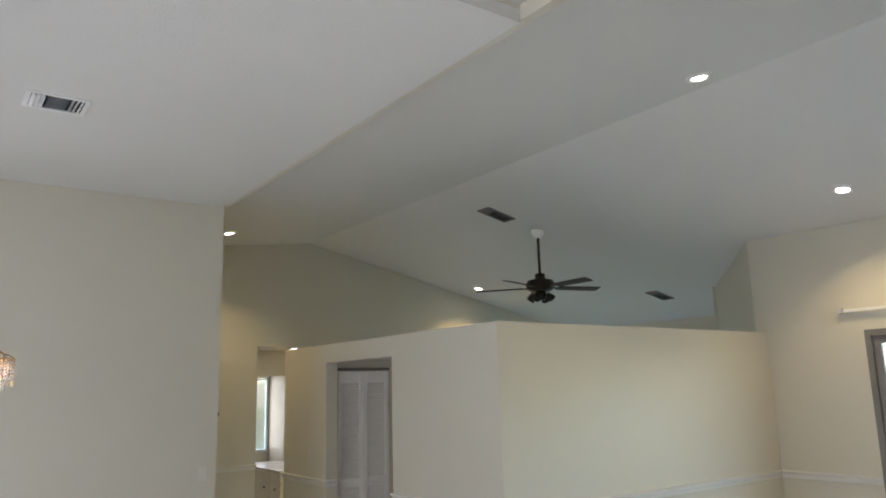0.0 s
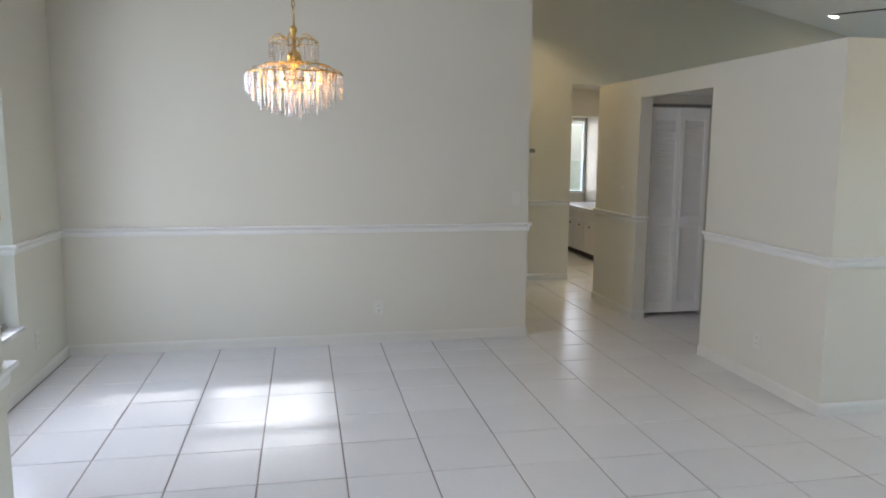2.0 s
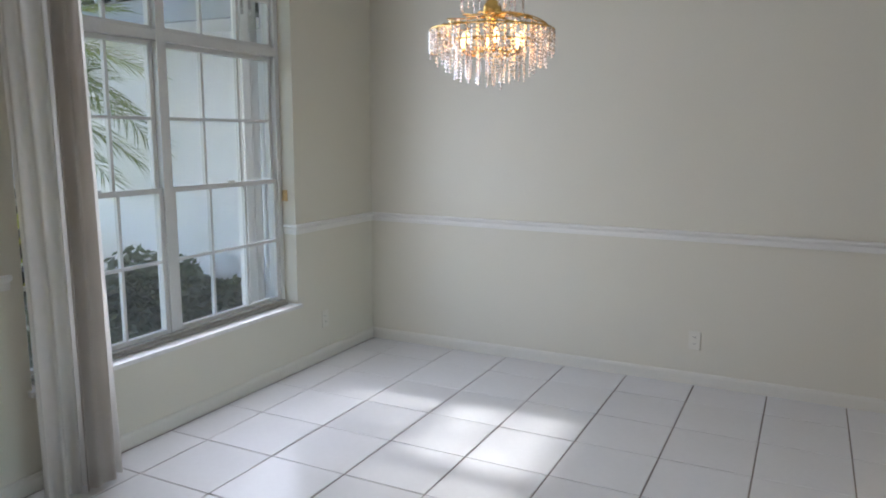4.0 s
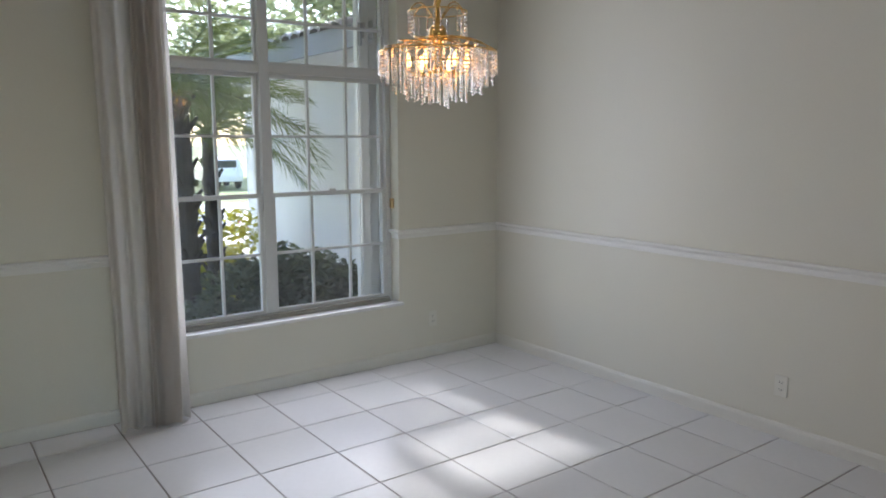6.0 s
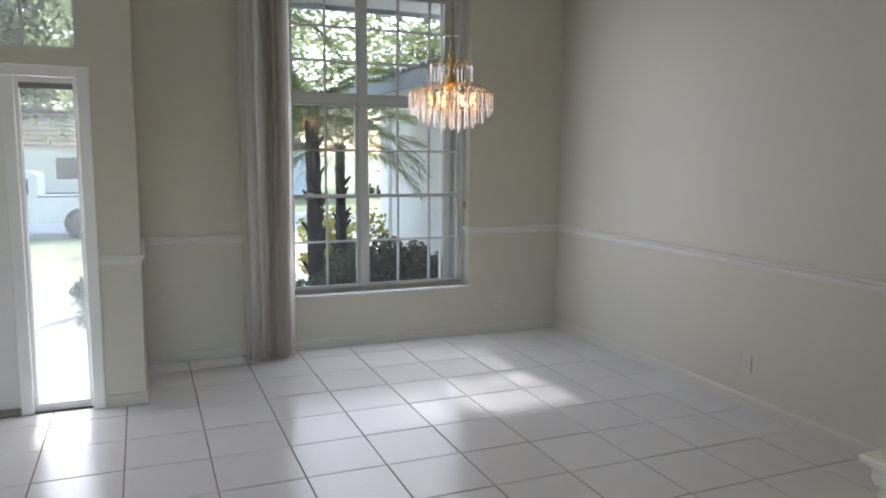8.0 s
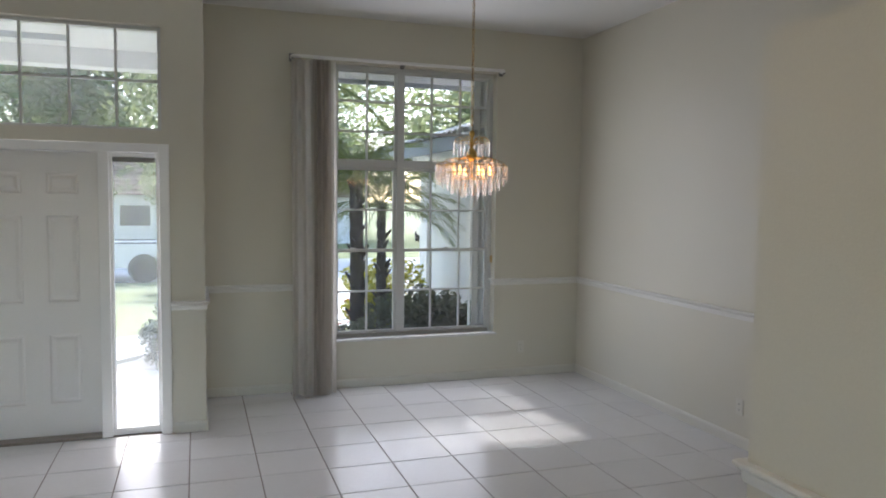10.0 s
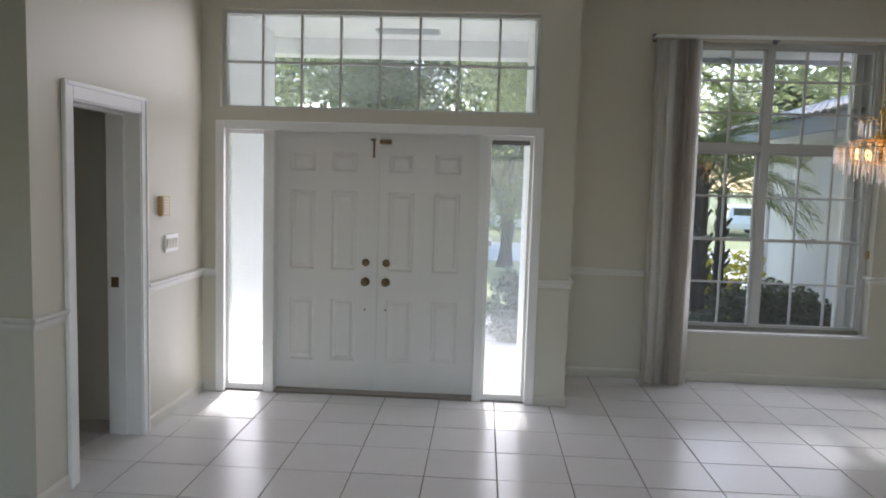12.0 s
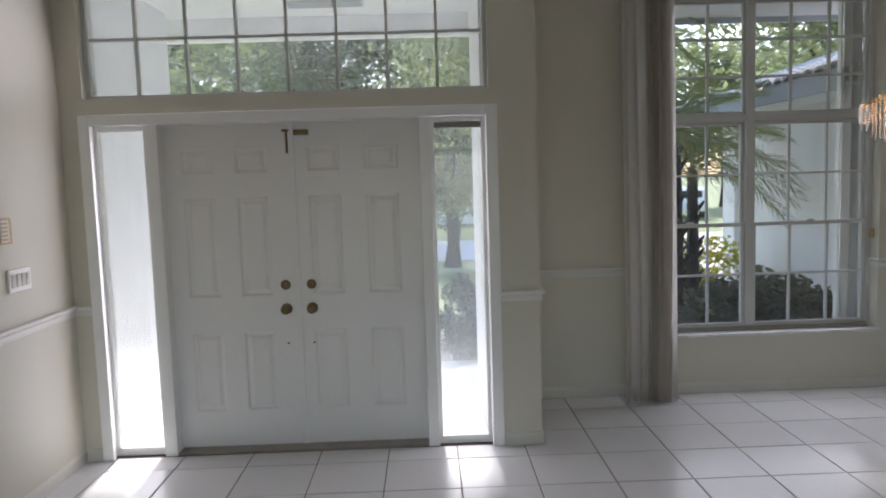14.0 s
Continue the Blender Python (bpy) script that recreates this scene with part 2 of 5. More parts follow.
def cylinder(bm, base, tip, r0, r1=None, sides=16):
    base, tip = Vector(base), Vector(tip)
    axis = tip - base
    turn = axis.to_track_quat("Z", "Y").to_matrix().to_4x4()
    bmesh.ops.create_cone(bm, cap_ends=True, segments=sides, radius1=r0, radius2=r0 if r1 is None else r1, depth=axis.length,
                          matrix=Matrix.Translation((base + tip) / 2) @ turn)
    return bm


def lathe(bm, profile, sides=24, m=Matrix.Identity(4)):
    """Turns (radius, height) rows round the z axis."""
    rings = []
    for r, z in profile:
        rings.append([bm.verts.new(m @ Vector((r * math.cos(math.tau * i / sides), r * math.sin(math.tau * i / sides), z))) for i in range(sides)])
    for a, b in zip(rings, rings[1:]):
        for i in range(sides):
            bm.faces.new((a[i], a[(i + 1) % sides], b[(i + 1) % sides], b[i]))
    if profile[0][0] > 1e-4:
        bm.faces.new(rings[0][::-1])
    if profile[-1][0] > 1e-4:
        bm.faces.new(rings[-1])
    return bm


def tube(bm, points, radius, sides=6):
    points = [Vector(p) for p in points]
    rings = []
    for i, p in enumerate(points):
        axis = (points[min(i + 1, len(points) - 1)] - points[max(i - 1, 0)]).normalized()
        turn = axis.to_track_quat("Z", "Y").to_matrix()
        r = radius(i / (len(points) - 1)) if callable(radius) else radius
        rings.append([bm.verts.new(p + turn @ Vector((r * math.cos(math.tau * k / sides), r * math.sin(math.tau * k / sides), 0))) for k in range(sides)])
    for a, b in zip(rings, rings[1:]):
        for k in range(sides):
            bm.faces.new((a[k], a[(k + 1) % sides], b[(k + 1) % sides], b[k]))
    bm.faces.new(rings[0][::-1])
    bm.faces.new(rings[-1])
    return bm


def wall_x(x0, x1, y0, y1, z1, holes=(), z0=-0.02):
    """Boxes of a wall that runs along y, cut round the holes (y0, y1, z0, z1), which don't share a stretch of y."""
    rows, y = [], y0
    for a, b, c, d in sorted(holes):
        if a > y:
            rows.append((x0, y, z0, x1, a, z1))
        if c > z0 + 0.03:
            rows.append((x0, a, z0, x1, b, c))
        if d < z1:
            rows.append((x0, a, d, x1, b, z1))
        y = b
    if y < y1:
        rows.append((x0, y, z0, x1, y1, z1))
    return boxes(*rows)


def wall_y(y0, y1, x0, x1, z1, holes=(), z0=-0.02):
    bm = wall_x(y0, y1, x0, x1, z1, holes, z0)
    for v in bm.verts:
        v.co.x, v.co.y = v.co.y, v.co.x
    bmesh.ops.reverse_faces(bm, faces=bm.faces[:])
    return bm


def moulding(bm, p, q, side, profile, trim=(0.0, 0.0)):
    """A strip along the wall from p to q; profile: (out, z) rows; side: +1 if out is to the left of p to q."""
    p, q = Vector((*p, 0)), Vector((*q, 0))
    along = (q - p).normalized()
    out = Vector((-along.y, along.x, 0)) * side
    ends = []
    for end, extra in ((p, -trim[0]), (q, trim[1])):
        ends.append([bm.verts.new(end + along * extra * o + out * o + Vector((0, 0, z))) for o, z in profile])
    n = len(profile)
    for i in range(n):
        bm.faces.new((ends[0][i], ends[0][(i + 1) % n], ends[1][(i + 1) % n], ends[1][i]))
    bm.faces.new(ends[0][::-1])
    bm.faces.new(ends[1])
    bmesh.ops.recalc_face_normals(bm, faces=bm.faces[:])


RAIL = [(-0.002, 0.905), (0.008, 0.905), (0.012, 0.92), (0.012, 0.938), (0.022, 0.946), (0.030, 0.953), (0.032, 0.962), (0.028, 0.968), (-0.002, 0.968)]
BASE = [(-0.002, -0.002), (0.012, -0.002), (0.012, 0.060), (0.007, 0.074), (-0.002, 0.080)]


def run_trim(rows):
    """Chair rail and baseboard along walls: (p, q, side, rail?, base?, trim)."""
    for p, q, side, rail, base, ends in rows:
        if rail:
            bm = bmesh.new()
            moulding(bm, p, q, side, RAIL, ends)
            solid("chair_rail", bm, RAIL_PAINT, "white moulded chair rail along the cream wall", "chair rail")
        if base:
            bm = bmesh.new()
            moulding(bm, p, q, side, BASE, ends)
            solid("baseboard", bm, BASE_PAINT, "low cream painted baseboard", "baseboard")


# ---- structure ----
FLAT, FOYER, RIDGE, RIDGE_Z, WEST, EAST = 3.33, 3.60, 5.60, 3.65, 0.12, 0.22


def vault(x):
    return RIDGE_Z - WEST * (RIDGE - x) if x < RIDGE else RIDGE_Z - EAST * (x - RIDGE)


solid("wall_dining", wall_y(0.0, 0.12, -0.20, 3.61, 3.7), PAINT, "smooth cream painted dining room wall", "wall")
solid("wall_window", wall_x(-0.20, 0.0, -3.71, 0.0, 3.6, [(-2.74, -0.91, 0.43, 2.93)]), PAINT, "cream wall with the tall window", "wall")
solid("wall_pier", boxes((0.0, -3.71, -0.02, 0.92, -3.585, 3.5)), PAINT, "cream wall pier between entry and dining room", "wall")
solid("wall_entry", boxes((0.72, -6.40, -0.02, 0.92, -6.26, 3.7), (0.72, -3.87, -0.02, 0.92, -3.71, 3.7), (0.72, -6.26, 2.065, 0.92, -3.87, 2.19),
                          (0.72, -6.26, 2.92, 0.92, -3.87, 3.7)), PAINT, "cream wall round the front door and transom", "wall")
solid("wall_foyer", wall_y(-6.60, -6.40, 0.72, 3.04, 3.7, [(1.925, 2.700, 0.0, 2.065)]), PAINT, "cream foyer wall with an open doorway", "wall")
solid("wall_living_west", wall_x(2.92, 3.04, -9.5, -6.60, 3.7), PAINT, "cream living room wall", "wall")
solid("wall_living_south", wall_y(-9.62, -9.5, 2.80, 10.3, 3.9), PAINT, "cream living room end wall", "wall")
solid("wall_slider", wall_x(8.10, 8.22, -9.5, -2.0, 3.12, [(-6.2, -2.98, 0.0, 2.17)]), PAINT, "cream wall with the sliding glass door", "wall")
bm = boxes((0, 0, -0.02, 1.58, 0.12, 3.12))
bmesh.ops.rotate(bm, verts=bm.verts, cent=(0, 0, 0), matrix=Matrix.Rotation(math.atan2(1.13, 1.1), 3, "Z"))
bmesh.ops.translate(bm, verts=bm.verts, vec=(8.185, -2.085, 0))
solid("wall_angled", bm, PAINT, "angled cream wall above the plant ledge", "wall")
solid("wall_family_south", boxes((9.16, -1.0, -0.02, 10.2, -0.87, 3.0)), PAINT, "cream family room wall", "wall")
solid("wall_family_east", wall_x(10.2, 10.32, -1.0, 2.62, 2.8, [(-0.2, 2.2, 0.3, 2.05)]), PAINT, "cream family room wall with a window", "wall")
bm = wall_y(2.50, 2.62, 3.51, 10.2, 2.33, [(4.92, 6.05, 0.0, 2.33)])
box(bm, 3.51, 2.50, 2.33, 10.2, 2.62, 3.95)
solid("wall_gable", bm, PAINT, "cream gable wall under the vaulted ceiling", "wall")
solid("wall_hall_west", wall_x(3.49, 3.61, 0.12, 2.50, 3.8), PAINT, "cream hall wall", "wall")

# partition with its plant ledge, closet niche and closet front
LEDGE, FRONT = 2.215, -2.11
solid("wall_partition", boxes((4.79, FRONT, -0.02, 8.10, FRONT + 0.12, LEDGE), (4.79, FRONT + 0.12, -0.02, 4.91, -0.75, LEDGE), (4.79, -0.75, 2.045, 4.91, 0.44, LEDGE),
                              (4.79, 0.44, -0.02, 4.91, 1.39, LEDGE)), PAINT, "cream partition wall that stops below the ceiling", "wall")
solid("wall_niche", boxes((4.91, -0.87, -0.02, 5.80, -0.75, LEDGE), (5.80, -0.87, -0.02, 5.92, 1.27, LEDGE), (4.91, 0.53, 1.985, 5.80, 0.59, LEDGE),
                          (5.535, 0.53, -0.02, 5.80, 0.59, 1.985), (4.91, 0.53, -0.02, 4.945, 0.59, 1.985), (4.91, 1.27, -0.02, 5.92, 1.39, LEDGE)),
      PAINT, "cream closet niche walls", "wall")
solid("ceiling_niche", boxes((4.91, -0.75, 2.08, 5.80, 0.53, 2.12)), CEILING, "low white niche ceiling", "ceiling")
solid("wall_corridor", boxes((4.80, 2.62, -0.02, 4.92, 3.46, 2.5), (6.05, 2.62, -0.02, 6.17, 3.46, 2.5), (4.68, 3.46, -0.02, 5.27, 3.58, 2.5),
                             (6.00, 3.46, -0.02, 6.48, 3.58, 2.5), (5.27, 3.46, 2.0, 6.00, 3.58, 2.5)), PAINT, "cream corridor walls", "wall")
solid("ceiling_corridor", boxes((4.92, 2.62, 2.34, 6.05, 3.46, 2.42)), CEILING, "low white corridor ceiling", "ceiling")
solid("wall_kitchen", boxes((4.68, 3.58, -0.02, 4.80, 5.6, 2.5), (6.36, 3.58, -0.02, 6.48, 5.72, 2.5), (4.68, 5.6, -0.02, 5.60, 5.72, 2.5),
                            (5.60, 5.6, -0.02, 6.36, 5.72, 0.85), (5.60, 5.6, 2.05, 6.36, 5.72, 2.5)), PAINT, "cream back room walls", "wall")
solid("ceiling_kitchen", boxes((4.68, 3.58, 2.4, 6.48, 5.72, 2.48)), CEILING, "white back room ceiling", "ceiling")

# side room behind the open doorway
solid("wall_side_room", boxes((1.05, -8.4, -0.02, 1.17, -6.60, 2.6), (1.17, -8.4, -0.02, 2.92, -8.28, 2.6), (1.17, -7.14, -0.02, 1.70, -6.60, 2.6)), PAINT, "cream walls of the unlit side room", "wall")
solid("ceiling_side_room", boxes((1.05, -8.4, 2.44, 2.92, -6.52, 2.52)), CEILING, "white ceiling of the side room", "ceiling")

# ceilings
solid("ceiling_dining", boxes((-0.2, -3.76, FLAT, 3.61, 0.12, FLAT + 0.06)), CEILING, "flat white dining room ceiling", "ceiling")
solid("ceiling_foyer", boxes((0.72, -6.52, FOYER, 3.61, -3.76, FOYER + 0.06)), CEILING, "flat white foyer ceiling", "ceiling")
solid("wall_riser", boxes((0.92, -3.76, FLAT + 0.06, 3.61, -3.71, FOYER + 0.06), (3.61, -6.52, 3.34, 3.66, 0.12, 3.72)), PAINT, "cream riser above the dining room ceiling", "wall")
bm = bmesh.new()
for x0, x1, y0, y1 in ((3.49, RIDGE, -9.62, 2.62), (RIDGE, 10.32, -9.62, 2.62), (2.93, 3.49, -9.62, -6.45)):
    low = [bm.verts.new((x, y, vault(x))) for x, y in ((x0, y0), (x1, y0), (x1, y1), (x0, y1))]
    high = [bm.verts.new(v.co + Vector((0, 0, 0.06))) for v in low]
    bm.faces.new(low[::-1])
    bm.faces.new(high)
    for i in range(4):
        bm.faces.new((low[i], low[(i + 1) % 4], high[(i + 1) % 4], high[i]))
solid("ceiling_vault", bm, CEILING, "white vaulted ceiling of the living room", "ceiling")
# Unseen sheet added above the ceilings to keep out sky light.
solid("sky_blocker", boxes((-0.9, -9.7, 4.05, 10.5, 7.2, 4.12)), GREY_METAL, "unseen flat sheet over the house that keeps the sky out", "roof")

run_trim([
    ((3.61, 0), (0, 0), 1, 1, 1, (0, -1)),
    ((3.61, 0), (3.61, 0.12), -1, 1, 1, (1, 0)),
    ((0, 0), (0, -0.91), 1, 1, 0, (-1, 1)),
    ((0, -0.91), (-0.085, -0.91), 1, 1, 0, (1, 0)),
    ((0, 0), (0, -3.585), 1, 0, 1, (-1, -1)),
    ((0, -2.80), (0, -3.585), 1, 1, 0, (0, -1)),
    ((0, -3.585), (0.92, -3.585), 1, 1, 1, (-1, 1)),
    ((0.92, -3.585), (0.92, -3.822), 1, 1, 1, (1, 0)),
    ((0.92, -6.292), (0.92, -6.40), 1, 1, 1, (0, -1)),
    ((0.92, -6.40), (1.862, -6.40), 1, 1, 1, (-1, 0)),
    ((2.775, -6.40), (3.04, -6.40), 1, 1, 1, (0, 1)),
    ((3.04, -6.40), (3.04, -9.5), 1, 1, 1, (1, -1)),
    ((4.79, FRONT), (4.79, -0.75), 1, 1, 1, (1, 0)),
    ((8.10, FRONT), (4.79, FRONT), 1, 1, 1, (-1, 1)),
    ((4.79, 0.44), (4.79, 1.39), 1, 1, 1, (0, 0)),
    ((4.91, 0.44), (4.79, 0.44), 1, 1, 1, (0, 1)),
    ((4.92, 2.50), (3.61, 2.50), 1, 1, 1, (0, -1)),
    ((8.10, -2.98), (8.10, FRONT), 1, 1, 1, (0, -1)),
    ((3.61, 0.12), (3.61, 2.50), -1, 1, 1, (0, -1)),
])


# ---- dining room window ----
def pane(parent, x, y0, y1, z0, z1, glass=None):
    ob = part("pane", boxes((x - 0.002, y0, z0, x + 0.002, y1, z1)), glass or GLASS, parent)
    ob.visible_shadow = False
    return ob


window = thing("window_1", (-0.14, -1.84, 0.43), "tall white aluminium window with grid of small panes", "window", kind="structure")
window_parts = [
    ("window_frame", [(-0.19, -2.74, 0.43, -0.10, -2.70, 2.93), (-0.19, -0.95, 0.43, -0.10, -0.91, 2.93), (-0.19, -2.70, 0.43, -0.10, -0.95, 0.475),
                      (-0.19, -2.70, 2.89, -0.10, -0.95, 2.93)]),
    ("mullion", [(-0.18, -1.87, 0.475, -0.095, -1.81, 2.89)]),
    ("transom_bar", [(-0.18, -2.70, 2.015, -0.098, -1.87, 2.07), (-0.18, -1.81, 2.015, -0.098, -0.95, 2.07)]),
]


def sash(parent, x, y0, y1, z0, z1, columns, rows, rim, bar):
    """A rim with glazing bars and panes; the thing's own place is taken off by its parent inverse."""
    out = part("sash", boxes((x - 0.018, y0, z0, x + 0.018, y0 + rim, z1), (x - 0.018, y1 - rim, z0, x + 0.018, y1, z1),
                             (x - 0.018, y0 + rim, z0, x + 0.018, y1 - rim, z0 + rim), (x - 0.018, y0 + rim, z1 - rim, x + 0.018, y1 - rim, z1), bevel=0.003), ALUMINIUM, parent)
    for i in range(1, columns):
        y = y0 + (y1 - y0) * i / columns
        part("glazing_bar", boxes((x - 0.011, y - bar / 2, z0 + rim, x + 0.011, y + bar / 2, z1 - rim)), ALUMINIUM, out)
    for i in range(1, rows):
        z = z0 + (z1 - z0) * i / rows
        part("glazing_bar", boxes((x - 0.0125, y0 + rim, z - bar / 2, x + 0.0125, y1 - rim, z + bar / 2)), ALUMINIUM, out)
    pane(out, x, y0 + rim - 0.003, y1 - rim + 0.003, z0 + rim - 0.003, z1 - rim + 0.003)
    return out


def settle(ob):
    """Parts were modelled in world places: take the thing's place off them."""
    back = ob.matrix_world.inverted()
    for child in ob.children:
        child.matrix_parent_inverse = back


for name, rows in window_parts:
    part(name, boxes(*rows, bevel=0.003), ALUMINIUM, window)
for y0, y1 in ((-2.70, -1.87), (-1.81, -0.95)):
    sash(window, -0.125, y0, y1, 0.475, 1.262, 3, 2, 0.026, 0.016)
    sash(window, -0.150, y0, y1, 1.232, 2.015, 3, 2, 0.026, 0.016)
    sash(window, -0.140, y0, y1, 2.07, 2.89, 3, 3, 0.018, 0.018)
    part("sash_lock", boxes((-0.105, (y0 + y1) / 2 - 0.025, 1.262, -0.085, (y0 + y1) / 2 + 0.025, 1.277), bevel=0.003), ALUMINIUM, window)
part("bottom_track", boxes((-0.098, -2.70, 0.452, -0.060, -0.95, 0.482), (-0.060, -2.70, 0.452, -0.045, -0.95, 0.466), bevel=0.003), TRACK, window, "soiled grey bottom track")
part("alarm_contact", boxes((-0.09, -0.927, 1.12, -0.055, -0.912, 1.19), bevel=0.003), BEIGE_PLASTIC, window, "yellowed alarm contact")
part("window_sill", boxes((-0.10, -2.76, 0.425, 0.03, -0.89, 0.45), bevel=0.004), MARBLE, window, "white marble sill")
settle(window)

# ---- front door with sidelights and transom ----
transom = thing("window_2", (0.82, -5.065, 2.19), "wide white transom window with two rows of panes", "window", kind="structure")
part("window_frame", boxes((0.77, -6.26, 2.19, 0.86, -6.235, 2.92), (0.77, -3.895, 2.19, 0.86, -3.87, 2.92), (0.77, -6.235, 2.19, 0.86, -3.895, 2.212),
                           (0.77, -6.235, 2.895, 0.86, -3.895, 2.92), bevel=0.003), ALUMINIUM, transom)
for i in range(1, 8):
    y = -6.26 + 2.39 * i / 8
    part("glazing_bar", boxes((0.80, y - 0.008, 2.212, 0.835, y + 0.008, 2.895)), ALUMINIUM, transom)
part("glazing_bar", boxes((0.798, -6.235, 2.535, 0.838, -3.895, 2.551)), ALUMINIUM, transom)
pane(transom, 0.815, -6.236, -3.894, 2.21, 2.897, DOOR_GLASS)
settle(transom)

entrance = thing("door_1", (0.80, -5.07, 0.0), "closed white double front door with two glazed sidelights", "front door", kind="structure")
part("door_frame", boxes((0.74, -6.26, 0.0, 0.90, -6.235, 2.06), (0.74, -3.895, 0.0, 0.90, -3.87, 2.06), (0.74, -6.235, 2.032, 0.90, -3.895, 2.06),
                         (0.74, -5.925, 0.0, 0.90, -5.848, 2.032), (0.74, -4.292, 0.0, 0.90, -4.222, 2.032), bevel=0.003), TRIM, entrance)
part("casing", boxes((0.90, -6.292, 0.0, 0.938, -6.225, 2.095), (0.90, -3.892, 0.0, 0.938, -3.822, 2.095), (0.90, -6.225, 2.030, 0.938, -3.892, 2.095), bevel=0.005), TRIM, entrance)
part("threshold", boxes((0.72, -5.848, 0.0, 0.90, -4.292, 0.016), bevel=0.004), THRESHOLD, entrance, "dull metal threshold")
for y0, y1 in ((-6.235, -5.925), (-4.222, -3.895)):
    light = part("sidelight", boxes((0.79, y0, 0.0, 0.86, y0 + 0.02, 2.032), (0.79, y1 - 0.02, 0.0, 0.86, y1, 2.032), (0.79, y0 + 0.02, 0.0, 0.86, y1 - 0.02, 0.05),
                                    (0.79, y0 + 0.02, 2.0, 0.86, y1 - 0.02, 2.032), bevel=0.003), TRIM, entrance)
    pane(light, 0.82, y0 + 0.018, y1 - 0.018, 0.048, 2.002, DOOR_GLASS)
part("roller_shade", boxes((0.835, -4.20, 1.965, 0.865, -3.917, 2.0), bevel=0.006), GREY_METAL, entrance, "dark rolled shade")


def door_leaf(y0, y1, mirror):
    """One leaf with six raised panels; mirror turns the panel layout round."""
    bm = bmesh.new()
    x, face = 0.765, 0.800
    w = y1 - y0
    columns = ((0.10, 0.295), (0.425, 0.62)) if not mirror else ((0.085, 0.285), (0.435, 0.640))
    rows = ((0.245, 0.745), (0.97, 1.585), (1.735, 1.885))
    box(bm, x, y0, 0.018, face - 0.014, y1, 2.03)
    ys = sorted([0, *[v for c in columns for v in c], w])
    for i in range(0, len(ys), 2):
        box(bm, face - 0.014, y0 + ys[i], 0.018, face, y0 + ys[i + 1], 2.03)
    zs = sorted([0.018, *[v for r in rows for v in r], 2.03])
    for a, b in columns:
        for i in range(0, len(zs), 2):
            box(bm, face - 0.014, y0 + a, zs[i], face, y0 + b, zs[i + 1])
    leaf = part("door_leaf", bm, DOOR_PAINT, entrance)
    for a, b in columns:
        for c, d in rows:
            rim = bmesh.new()
            outer = [(y0 + a, c), (y0 + b, c), (y0 + b, d), (y0 + a, d)]
            steps = ((0.0, face), (0.004, face - 0.003), (0.012, face - 0.011), (0.024, face - 0.012), (0.046, face - 0.002))
            rings = []
            for o, xx in steps:
                rings.append([rim.verts.new((xx, yy + (o if yy < y0 + (a + b) / 2 else -o), zz + (o if zz < (c + d) / 2 else -o))) for yy, zz in outer])
            for r, s in zip(rings, rings[1:]):
                for i in range(4):
                    rim.faces.new((r[i], r[(i + 1) % 4], s[(i + 1) % 4], s[i]))
            rim.faces.new(rings[-1])
            part("panel", rim, DOOR_PAINT, leaf)
    return leaf


left_leaf = door_leaf(-5.848, -5.074, False)
right_leaf = door_leaf(-5.068, -4.292, True)
part("astragal", boxes((0.800, -5.088, 0.018, 0.812, -5.056, 2.03), bevel=0.003), DOOR_PAINT, entrance)
ACROSS = pose(0, 0, 0, 0, 90, 0)
for y, leaf in ((-5.150, left_leaf), (-4.990, right_leaf)):
    for z, name in ((1.035, "deadbolt"), (0.885, "door_knob")):
        if name == "deadbolt":
            rows = [(0.0, -0.002), (0.030, -0.002), (0.030, 0.006), (0.026, 0.012), (0.012, 0.014), (0.0, 0.014)]
        else:
            rows = [(0.0, -0.002), (0.034, -0.002), (0.034, 0.006), (0.016, 0.012), (0.013, 0.03), (0.024, 0.040), (0.029, 0.052), (0.026, 0.064), (0.012, 0.070), (0.0, 0.070)]
        knob = part(name, lathe(bmesh.new(), rows, 20, Matrix.Translation((0.802, y, z)) @ ACROSS), OLD_BRASS, leaf, "aged brass " + name.replace("_", " "), True)
        if name == "deadbolt":
            part("thumb_turn", boxes((0.812, y - 0.005, z - 0.016, 0.834, y + 0.005, z + 0.016), bevel=0.003), OLD_BRASS, knob)
    part("screw_hole", lathe(bmesh.new(), [(0.0, 0.0), (0.007, 0.0), (0.007, 0.002), (0.0, 0.002)], 12, Matrix.Translation((0.801, y, 0.666)) @ ACROSS), OLD_BRASS, leaf)
bolt = part("surface_bolt", boxes((0.800, -5.128, 1.975, 0.812, -5.075, 1.990), (0.800, -5.108, 1.845, 0.810, -5.094, 1.975), bevel=0.003), OLD_BRASS, left_leaf, "aged brass surface bolt")
part("bolt_keeper", boxes((0.800, -5.056, 1.952, 0.822, -4.965, 1.985), bevel=0.004), OLD_BRASS, right_leaf, "aged brass bolt keeper")
settle(entrance)

